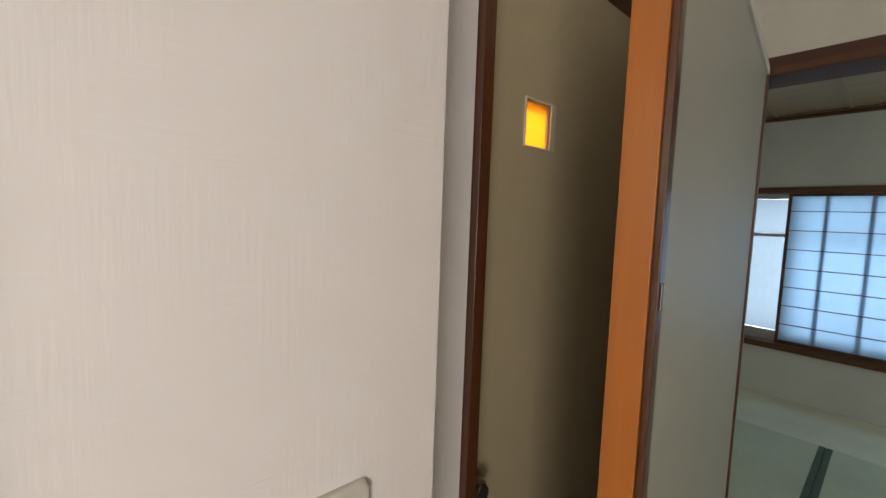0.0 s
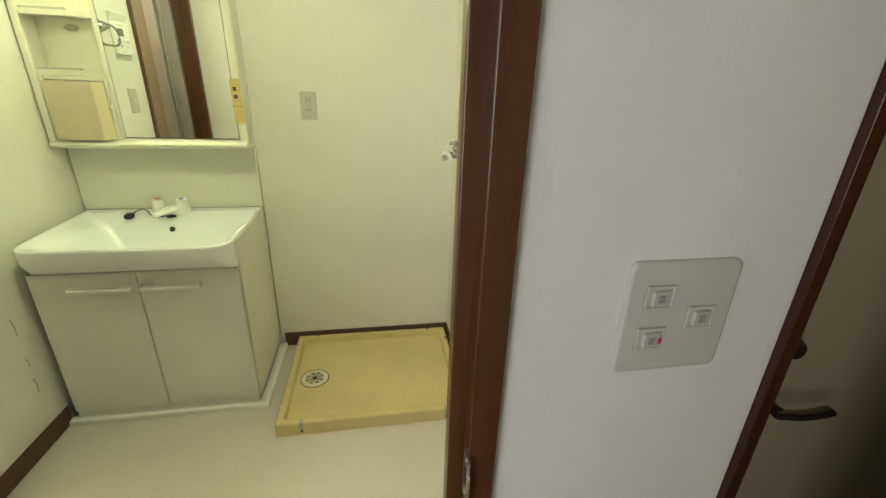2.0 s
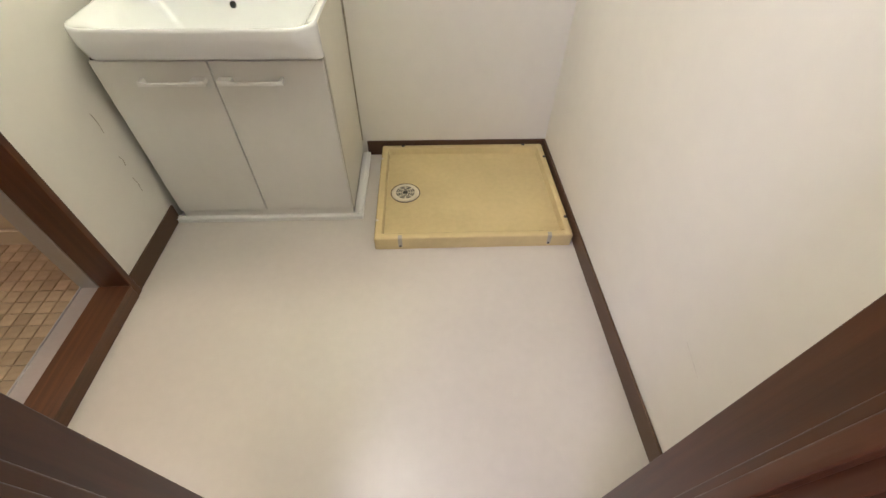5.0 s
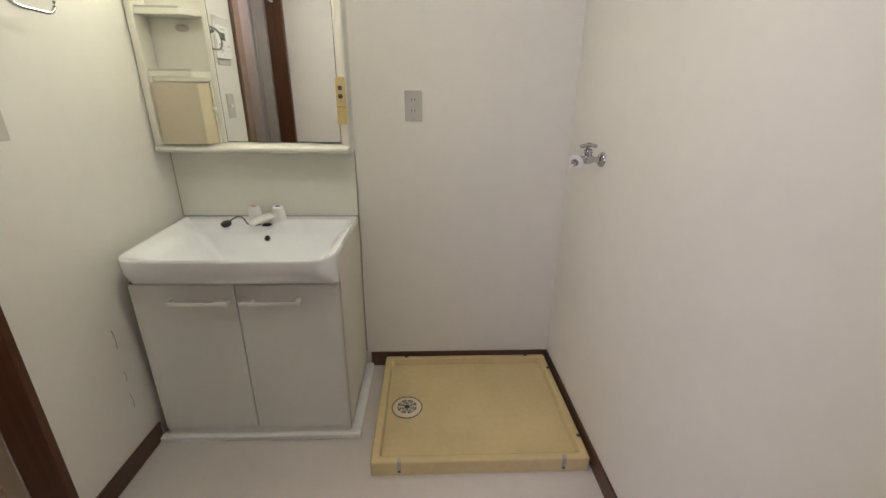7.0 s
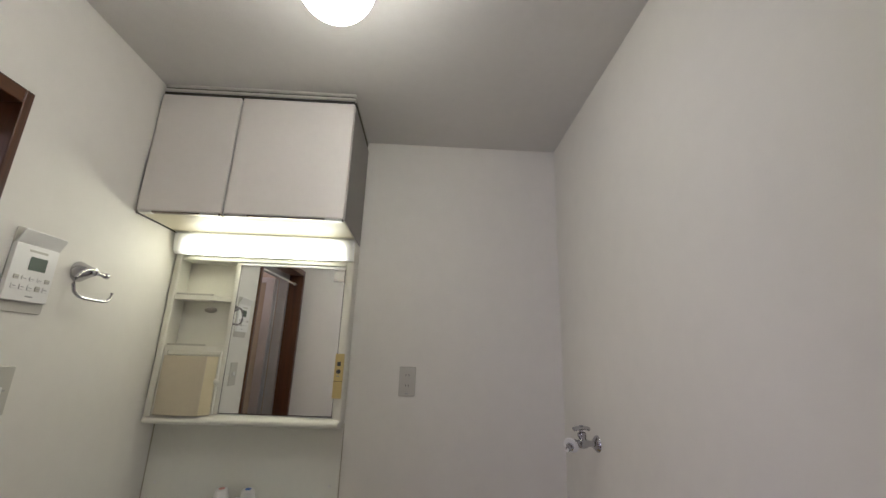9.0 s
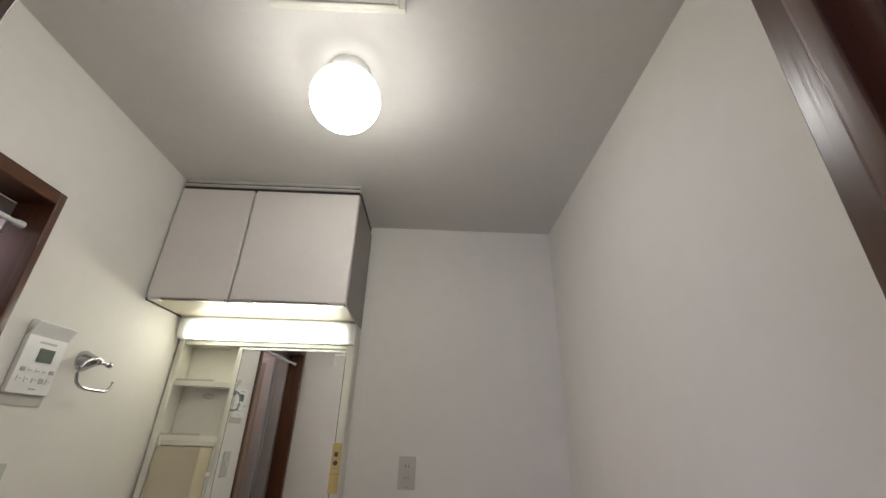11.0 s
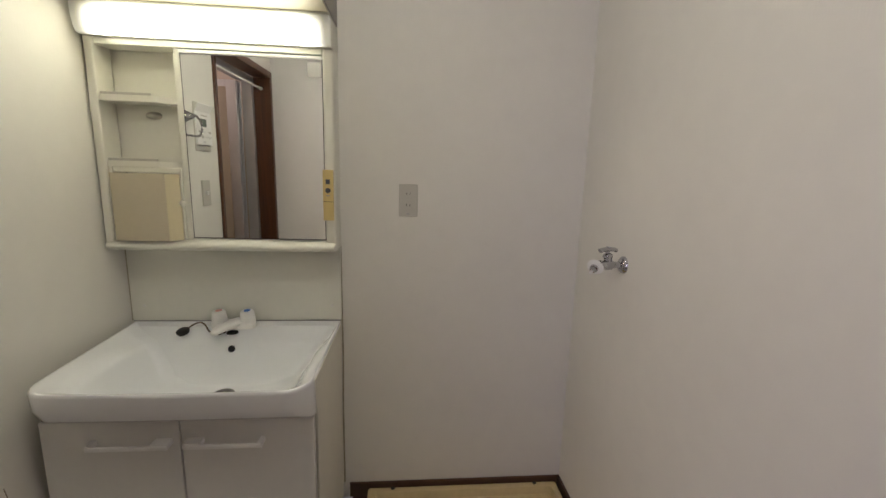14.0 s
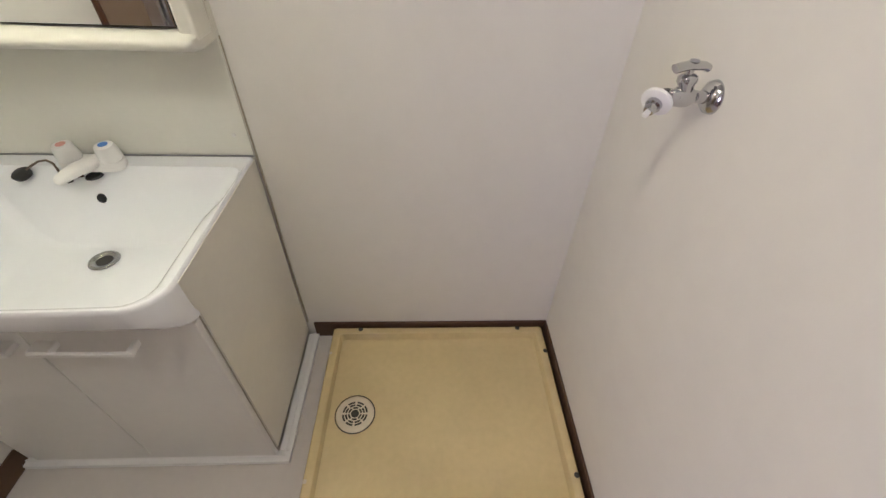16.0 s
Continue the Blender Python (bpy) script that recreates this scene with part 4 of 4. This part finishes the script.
    part("cup_hook", lathe_bm([(0.0, 0.012), (0.014, 0.010), (0.021, 0.004), (0.022, 0.0)], pose(-1.335, 2.04, 1.535, 90, 0, 0) @ Matrix.Diagonal((1.2, 0.6, 1.4, 1)), 20), GREYPLATE, u, "grey oval cup hook")
    part("box_frame", boxes_bm((-1.452, -1.437, 1.962, 2.04, 1.118, 1.362), (-1.437, -1.226, 1.966, 2.04, 1.345, 1.362), (-1.232, -1.226, 1.966, 2.04, 1.118, 1.345), bevel=0.002), CREAM, u)
    shape = ((-1.436, 1.985), (-1.436, 1.942), (-1.430, 1.937), (-1.268, 1.934), (-1.262, 1.936), (-1.238, 1.962), (-1.234, 1.968), (-1.234, 1.985))
    box = part("box_door", loops_bm([[(x, y, z) for x, y in shape] for z in (1.120, 1.342)], True, True), CREAMDARK, u, "tan flip-out storage box")
    part("box_edge", loops_bm([[(x, y, z) for x, y in ((-1.2625, 1.9352), (-1.2375, 1.9612), (-1.2345, 1.9672), (-1.237, 1.968), (-1.264, 1.938))] for z in (1.121, 1.341)], True, True), BOXEDGE, box)
    part("finger_tab", lathe_bm([(0.0, 0.006), (0.008, 0.005), (0.012, 0.0)], pose(-1.228, 1.966, 1.245, 90, 0, 0), 20), CREAM, box)
    sw = part("switch_strip", boxes_bm((-0.762, -0.727, 1.952, 1.966, 1.197, 1.370), bevel=0.002), YELLOWED, u, "yellowed switch strip with socket")
    part("switch_gap", boxes_bm((-0.7622, -0.7268, 1.9515, 1.953, 1.2615, 1.263)), SHADOWGAP, sw)
    part("power_button", boxes_bm((-0.752, -0.738, 1.949, 1.953, 1.322, 1.338), bevel=0.001), INK, sw)
    part("lamp_button", lathe_bm([(0.0, 0.003), (0.004, 0.003), (0.0045, 0.001), (0.0065, 0.001), (0.007, 0.003), (0.0085, 0.002), (0.009, 0.0)], pose(-0.745, 1.952, 1.300, 90, 0, 0), 20), INK, sw)
    part("printed_bar", boxes_bm((-0.751, -0.739, 1.9512, 1.9522, 1.281, 1.284)), GREYPLASTIC, sw)
    part("flap_tab", boxes_bm((-0.750, -0.740, 1.949, 1.953, 1.250, 1.254), bevel=0.0005), YELLOWED, sw)


mirror_unit()


def upper_cabinet():
    c = thing("wall_cabinet", (-1.1, 1.87, 1.845), "pale two-door wall cabinet mounted above the mirror", "cabinet")
    part("body", boxes_bm((-1.478, VX1 - 0.002, 1.688, 2.06, 1.852, 2.342), bevel=0.001), CABWHITE, c)
    for x0, x1 in ((-1.477, -1.170), (-1.164, VX1)):
        d = part("door", box_bm(x0, x1, 1.664, 1.684, 1.852, 2.340, 0.006, 3), UPPERWHITE, c)
        grips = ((x0 + 0.01, x0 + 0.055), (x1 - 0.075, x1 - 0.012)) if x0 < -1.3 else ((x0 + 0.008, x0 + 0.085), (x1 - 0.07, x1 - 0.006))
        for a, b in grips:
            part("catch", box_bm(a, b, 1.663, 1.686, 1.842, 1.8515, 0.002), STEEL, d)
        part("finger_rail", box_bm(x0 + 0.004, x1 - 0.004, 1.669, 1.686, 1.846, 1.8515, 0.001), BRONZE, d, "dark metal finger rail")
    part("bottom_panel", boxes_bm((-1.477, VX1 - 0.003, 1.690, 1.911, 1.8485, 1.8518)), PALEBEIGE, c, "beige underside panel")
    # Thin skin over the white body carries the side's shade as colour.
    part("side_panel", boxes_bm((VX1 - 0.002, VX1 + 0.0005, 1.690, 2.058, 1.853, 2.341)), SHADEDSIDE, c, "side panel, grey-brown from shade put into its colour")
    part("top_filler", boxes_bm((-1.478, VX1 - 0.001, 1.668, 1.690, 2.357, 2.369), (-1.478, VX1 - 0.001, 1.669, 2.06, 2.377, 2.3885), bevel=0.002), GREYPLATE, c)
    part("gap", boxes_bm((-1.477, VX1 - 0.004, 1.675, 2.05, 2.3425, 2.3765)), SHADOWGAP, c)
    part("scribe_strip", boxes_bm((-1.4845, -1.479, 1.682, 2.06, 1.845, 2.388)), SHADOWGAP, c)


upper_cabinet()


def washing_pan():
    p = thing("washing_machine_pan", (-0.22, 1.71, 0), "beige plastic washing machine drain pan on the floor", "drain pan")
    x0, x1, y0, y1 = -0.625, 0.186, 1.393, 2.046
    rows = ((0.0, 0.0, 0.010), (0.0, 0.054, 0.010), (0.003, 0.060, 0.010), (0.008, 0.062, 0.010), (0.027, 0.062, 0.010), (0.031, 0.059, 0.012), (0.036, 0.030, 0.016), (0.046, 0.026, 0.02), (0.09, 0.0245, 0.03), (0.2, 0.023, 0.05))
    part("tray", loops_bm([[(x, y, z) for x, y in loop_points(x0 + i, x1 - i, y0 + i, y1 - i, r)] for i, z, r in rows], True, True), PAN, p)
    for x in (-0.520, 0.088):
        part("notch", box_bm(x - 0.008, x + 0.008, y0 - 0.0008, y0 + 0.018, 0.012, 0.0632, 0.0006), SEAL, p)
        part("screw_hole", cyl_bm((x, y0 - 0.0014, 0.018), (x, y0 + 0.002, 0.018), 0.005, n=12), SHADOWGAP, p)
        part("notch", cyl_bm((x, y1 - 0.010, 0.0600), (x, y1 - 0.010, 0.0630), 0.009, n=16), SHADOWGAP, p)
    for y in (1.50, 1.93):
        part("notch", cyl_bm((x1 - 0.010, y, 0.0600), (x1 - 0.010, y, 0.0630), 0.008, n=16), SHADOWGAP, p)
        part("notch", cyl_bm((x0 + 0.008, y, 0.0600), (x0 + 0.008, y, 0.0630), 0.006, n=16), CREAMDARK, p)
    dx, dy, dz = -0.505, 1.716, 0.0235
    d = part("drain_cover", lathe_bm([(0.0, 0.0050), (0.016, 0.0050), (0.050, 0.0050), (0.060, 0.0042), (0.0635, 0.0)], pose(dx, dy, dz), 40), DRAINCREAM, p, "round cream drain cover with slots")
    part("joint_ring", lathe_bm([(0.0635, 0.0015), (0.0635, 0.0025), (0.067, 0.0025), (0.067, 0.0015)], pose(dx, dy, dz), 40), SHADOWGAP, d)
    part("hub", lathe_bm([(0.0, 0.0056), (0.012, 0.0056), (0.0135, 0.0050)], pose(dx, dy, dz), 24), SHADOWGAP, d, "dark centre hole")
    for r0, r1, n in ((0.017, 0.023, 6), (0.0265, 0.0325, 8), (0.036, 0.042, 8)):
        for k in range(n):
            a0, a1 = 2 * math.pi * (k + 0.12) / n, 2 * math.pi * (k + 0.88) / n
            inner = [(dx + r0 * math.cos(a0 + (a1 - a0) * j / 5), dy + r0 * math.sin(a0 + (a1 - a0) * j / 5)) for j in range(6)]
            outer = [(dx + r1 * math.cos(a1 + (a0 - a1) * j / 5), dy + r1 * math.sin(a1 + (a0 - a1) * j / 5)) for j in range(6)]
            part("slot", loops_bm([[(x, y, z) for x, y in inner + outer] for z in (dz + 0.0045, dz + 0.0054)], True, True), SHADOWGAP, d)


washing_pan()


def washer_tap():
    y, z = 1.715, 1.107
    t = thing("wall_tap", (XR, y, z), "chrome washing machine tap with a white hose ring, on the wall", "tap")
    part("flange", lathe_bm([(0.0, 0.016), (0.013, 0.016), (0.020, 0.013), (0.027, 0.007), (0.029, 0.0)], pose(XR, y, z, 0, -90, 0), 28), CHROME, t)
    part("body", lathe_bm([(0.0115, 0.0), (0.0105, 0.012), (0.011, 0.022), (0.016, 0.032), (0.0175, 0.042), (0.016, 0.054), (0.012, 0.062), (0.012, 0.078), (0.0, 0.078)], pose(XR - 0.012, y, z, 0, -90, 0), 24), CHROME, t)
    part("coupling_nut", cyl_bm((XR - 0.078, y, z), (XR - 0.092, y, z), 0.0145, n=6, bevel=0.0012), CHROME, t)
    part("bonnet", lathe_bm([(0.012, 0.0), (0.0135, 0.014), (0.016, 0.018), (0.016, 0.026), (0.0115, 0.030), (0.007, 0.032), (0.007, 0.042)], pose(XR - 0.054, y, z + 0.008, 0, -10, 0), 12), CHROME, t)
    h = part("tap_handle", tube_bm([(XR - 0.088, y - 0.004, z + 0.047), (XR - 0.078, y - 0.003, z + 0.050), (XR - 0.064, y, z + 0.052), (XR - 0.050, y, z + 0.052), (XR - 0.038, y + 0.003, z + 0.051), (XR - 0.030, y + 0.005, z + 0.048)], 0.0105, 14, flat=0.7), CHROME, t)
    part("cap", lathe_bm([(0.0, 0.003), (0.007, 0.002), (0.008, 0.0)], pose(XR - 0.058, y, z + 0.0590), 16), GREYPLASTIC, h)
    nozzle = pose(XR - 0.092, y, z, 0, 0, 0) @ pose(0, 0, 0, 0, -90 - 32, 0) @ pose(0, 0, 0, 38, 0, 0)
    part("elbow", lathe_bm([(0.0, -0.012), (0.009, -0.009), (0.012, 0.0), (0.012, 0.010)], nozzle, 18), CHROME, t)
    part("hose_ring", lathe_bm([(0.012, 0.003), (0.020, 0.004), (0.0265, 0.0), (0.0265, -0.006), (0.020, -0.008), (0.012, -0.008)], nozzle @ pose(0, 0, 0.016), 28), WHITEPLASTIC, t, "translucent white plastic ring")
    part("nipple", lathe_bm([(0.0135, 0.0), (0.0135, 0.008), (0.010, 0.010), (0.010, 0.018), (0.008, 0.022), (0.0, 0.022)], nozzle @ pose(0, 0, 0.018), 18), CHROME, t)
    part("tip", lathe_bm([(0.0052, 0.0), (0.0052, 0.010), (0.004, 0.012), (0.0, 0.012)], nozzle @ pose(0, 0, 0.039), 14), WHITEPLASTIC, t)
    t.scale = (0.95, 0.95, 0.95)
    t.location.z -= 0.006


washer_tap()


def towel_ring():
    y, z = 1.508, 1.587
    t = thing("towel_ring", (XL, y, z), "chrome open towel ring on a conical wall base", "towel ring")
    part("base", lathe_bm([(0.032, 0.0), (0.032, 0.004), (0.028, 0.012), (0.015, 0.040), (0.011, 0.052), (0.0, 0.054)], pose(XL, y, z, 0, 90, 0), 28), CHROME, t)
    x = XL + 0.050
    part("post", cyl_bm((x - 0.002, y + 0.005, z), (x + 0.004, y + 0.040, z - 0.004), 0.0065, n=16, bevel=0.001), CHROME, t)
    part("post_end", cyl_bm((x + 0.004, y + 0.036, z - 0.004), (x + 0.005, y + 0.046, z - 0.005), 0.0095, n=18, bevel=0.0015), CHROME, t)
    pts = [(x, y + 0.010, z + 0.004), (x, y - 0.010, z + 0.006), (x, y - 0.032, z + 0.002), (x, y - 0.052, z - 0.010), (x, y - 0.064, z - 0.028), (x, y - 0.066, z - 0.048), (x, y - 0.058, z - 0.068), (x, y - 0.040, z - 0.080), (x, y - 0.018, z - 0.084), (x, y + 0.056, z - 0.085), (x, y + 0.074, z - 0.080), (x, y + 0.085, z - 0.068), (x, y + 0.088, z - 0.052)]
    part("ring", tube_bm(pts, 0.0048, 12), CHROME, t)


towel_ring()


def wall_m(y, z):
    """On the west wall: local x runs along +y, -y points into the room."""
    return pose(XL, y, z, 0, 0, 90)


def heater_remote():
    r = thing("water_heater_control", (XL, 1.35, 1.55), "white water heater control panel with a grey display, flap open", "control panel")
    m = wall_m(1.352, 1.555)
    part("back_plate", plate_bm(0.132, 0.222, 0.004, 0.008, m), GREYPLATE, r)
    face = part("face", plate_bm(0.128, 0.150, 0.014, 0.005, wall_m(1.350, 1.548), 0.002), WHITEPLASTIC, r)
    part("display", plate_bm(0.050, 0.036, 0.001, 0.002, wall_m(1.358, 1.575) @ pose(0, -0.0142, 0), 0), LCD, face, "grey liquid crystal display")
    for j, z in enumerate((1.534, 1.510)):
        for k in range(5):
            b = part("button", plate_bm(0.014, 0.011 if j == 0 else 0.014, 0.0025, 0.002, wall_m(1.352 + (k - 2) * 0.0225, z) @ pose(0, -0.014, 0), 0.0006), GREYPLATE if (j + k) % 4 == 0 else WHITEPLASTIC, face)
            part("printed_bar", plate_bm(0.009, 0.0018, 0.0003, 0.0004, wall_m(1.352 + (k - 2) * 0.0225, z + (0.0 if j else -0.001)) @ pose(0, -0.0166, 0), 0), GREYPLASTIC, b)
    part("printed_bar", plate_bm(0.055, 0.006, 0.0004, 0.001, wall_m(1.352, 1.608) @ pose(0, -0.014, 0), 0), GREYPLATE, face)
    part("printed_bar", plate_bm(0.022, 0.003, 0.0004, 0.001, wall_m(1.358, 1.487) @ pose(0, -0.014, 0), 0), GREYPLASTIC, face)
    flap = plate_bm(0.130, 0.046, 0.004, 0.004, pose(0, 0, 0))
    bmesh.ops.transform(flap, matrix=wall_m(1.352, 1.640) @ pose(0, -0.014, 0, 25, 0, 0), verts=flap.verts)
    part("flap", flap, WHITEPLASTIC, r, "white hinged flap, swung up")


heater_remote()


def west_switch():
    s = thing("light_switch", (XL, 1.356, 1.245), "pale plastic light switch with a small toggle", "light switch")
    part("plate", plate_bm(0.070, 0.122, 0.006, 0.004, wall_m(1.356, 1.246), 0.002), GREYPLATE, s)
    part("toggle", plate_bm(0.010, 0.020, 0.008, 0.002, wall_m(1.356, 1.246) @ pose(0, -0.006, 0), 0.001), WHITEPLASTIC, s)
    part("mark", plate_bm(0.012, 0.003, 0.0004, 0.001, wall_m(1.372, 1.246) @ pose(0, -0.006, 0), 0), GREYPLASTIC, s)


west_switch()


def outlet():
    o = thing("wall_outlet", (-0.474, YB, 1.266), "grey-white double wall outlet on the back wall", "outlet")
    part("plate", plate_bm(0.070, 0.120, 0.006, 0.004, pose(-0.4705, YB, 1.266), 0.002), GREYPLATE, o)
    for z in (1.287, 1.245):
        f = part("socket_face", plate_bm(0.024, 0.034, 0.0012, 0.003, pose(-0.4705, YB - 0.006, z), 0.0004), GREYPLATE, o)
        for x in (-0.4768, -0.4642):
            part("slot", box_bm(x - 0.0012, x + 0.0012, YB - 0.0078, YB - 0.0070, z - 0.0045 + 0.004, z + 0.0045 + 0.004), SHADOWGAP, f)
    part("mark", plate_bm(0.014, 0.003, 0.0003, 0.0008, pose(-0.4705, YB - 0.006, 1.216), 0), GREYPLASTIC, o)


outlet()


def corridor_switches():
    s = thing("switch_panel", (0.087, YC, 1.157), "grey-beige wall plate with three small rocker switches", "light switch")
    part("plate", plate_bm(0.116, 0.120, 0.0062, 0.009, pose(0.088, YC, 1.159), 0.004, 7), GREYPLATE, s)
    for x, z, red in ((0.0625, 1.184, False), (0.0625, 1.139, True), (0.111, 1.160, False)):
        f = part("switch_frame", boxes_bm((x - 0.0145, x + 0.0145, YC - 0.0088, YC - 0.006, z + 0.0098, z + 0.0118), (x - 0.0145, x + 0.0145, YC - 0.0088, YC - 0.006, z - 0.0118, z - 0.0098), (x - 0.0145, x - 0.0125, YC - 0.0088, YC - 0.006, z - 0.0098, z + 0.0098), (x + 0.0125, x + 0.0145, YC - 0.0088, YC - 0.006, z - 0.0098, z + 0.0098), bevel=0.0004), GREYPLATE, s)
        part("shadow_gap", boxes_bm((x - 0.0151, x + 0.0151, YC - 0.0072, YC - 0.0066, z - 0.0125, z + 0.0121)), GREYPLASTIC, f)
        part("seat", boxes_bm((x - 0.0125, x + 0.0125, YC - 0.0077, YC - 0.006, z - 0.0098, z + 0.0098)), GREYPLATE, f)
        rk = plate_bm(0.0195, 0.0155, 0.0034, 0.001, pose(0, 0, 0), 0.0008)
        bmesh.ops.transform(rk, matrix=pose(x, YC - 0.0078, z, 0, 0, 8), verts=rk.verts)
        r = part("rocker", rk, GREYPLATE, f)
        for zz in (0.0022, -0.0022):
            part("printed_bar", plate_bm(0.008, 0.0028, 0.0005, 0.0006, pose(x - 0.001, YC - 0.0120, z + zz, 0, 0, 8), 0), GREYPLASTIC, r)
        if red:
            part("red_mark", plate_bm(0.003, 0.006, 0.0008, 0.0006, pose(x + 0.0065, YC - 0.0128, z + 0.0005, 0, 0, 8), 0), RED, r)


corridor_switches()


def globe(x, y, r, drop, glow, label):
    g = thing("ceiling_lamp", (x, y, H), label, "ceiling lamp")
    part("base", lathe_bm([(0.0, 0.0), (r * 0.62, 0.0), (r * 0.62, -0.016), (r * 0.50, -0.030), (0.0, -0.030)], pose(x, y, H), 40), WHITEPLASTIC, g)
    c = drop / 2 + 0.012
    prof = [(r * math.sin(radians(a)), -c + (drop / 2) * math.cos(radians(a))) for a in range(32, 180, 8)] + [(0.0, -c - drop / 2)]
    cut = next(k for k, (pr, ph) in enumerate(prof) if ph <= -c + 0.012)
    part("shade", lathe_bm(prof[cut:], pose(x, y, H), 40), glow, g, "glowing white glass globe")
    part("collar_glass", lathe_bm(prof[:cut + 1], pose(x, y, H), 40), GLOWSOFT, g, "softly lit upper glass")


globe(-0.664, 1.055, 0.100, 0.195, GLOW, "lit white globe lamp on the washroom ceiling")


def ceiling_vent():
    x0, x1, y0, y1 = -0.824, -0.484, 0.512, 0.848
    v = thing("ceiling_vent", ((x0 + x1) / 2, (y0 + y1) / 2, H), "cream square ceiling vent with stepped frame and slats", "vent")
    part("backing", boxes_bm((x0 + 0.01, x1 - 0.01, y0 + 0.01, y1 - 0.01, H - 0.006, H - 0.001)), GREYPLASTIC, v)
    for i, (inset, low) in enumerate(((0.0, 0.020), (0.016, 0.026), (0.028, 0.023), (0.040, 0.020), (0.052, 0.016))):
        a0, a1, b0, b1, w = x0 + inset, x1 - inset, y0 + inset, y1 - inset, 0.0115 if i else 0.0155
        part("frame_step", boxes_bm((a0, a1, b0, b0 + w, H - low, H - 0.001), (a0, a1, b1 - w, b1, H - low, H - 0.001), (a0, a0 + w, b0 + w, b1 - w, H - low, H - 0.001), (a1 - w, a1, b0 + w, b1 - w, H - low, H - 0.001), bevel=0.002), CREAM, v)
    for k in range(9):
        y = y0 + 0.075 + k * (y1 - y0 - 0.15) / 8
        part("slat", box_bm(x0 + 0.066, x1 - 0.066, y - 0.007, y + 0.007, H - 0.014, H - 0.010, 0.001), WHITEPLASTIC, v)


ceiling_vent()

# ---- bath floor tiles ----
tile_bm = box_bm(-0.0235, 0.0235, -0.0235, 0.0235, -0.003, 0.003, 0.0015, 1)
tile_me = mesh_of("tile", tile_bm)
tile_me.materials.append(TILE)
_info = TILE.node_tree.nodes.new("ShaderNodeObjectInfo")
_hsv = TILE.node_tree.nodes.new("ShaderNodeHueSaturation")
_ramp = TILE.node_tree.nodes["Color Ramp"]
_map = TILE.node_tree.nodes.new("ShaderNodeMapRange")
_map.inputs["To Min"].default_value, _map.inputs["To Max"].default_value = 0.8, 1.15
TILE.node_tree.links.new(_info.outputs["Random"], _map.inputs["Value"])
TILE.node_tree.links.new(_map.outputs[0], _hsv.inputs["Value"])
TILE.node_tree.links.new(_ramp.outputs[0], _hsv.inputs["Color"])
TILE.node_tree.links.new(_hsv.outputs[0], TILE.node_tree.nodes["Principled BSDF"].inputs["Base Color"])
for i in range(12):
    for j in range(20):
        t_ = new("tile", tile_me)
        t_.location = (-1.68 - 0.05 * i, 0.50 + 0.05 * j, -0.002)
        t_.parent = bath_floor
rest = bmesh.new()
for i in range(30):
    for j in range(36):
        if i >= 12 or j < 8:
            add_bm(rest, box_bm(-0.0235, 0.0235, -0.0235, 0.0235, -0.003, 0.003), Matrix.Translation((-1.68 - 0.05 * i, 0.10 + 0.05 * j, -0.002))) if -1.68 - 0.05 * i > -3.17 and 0.125 < 0.10 + 0.05 * j < 1.46 else None
part("far_tiles", rest, TILE, bath_floor)
bpy.data.objects["far_tiles"]["kind"] = "stuff"
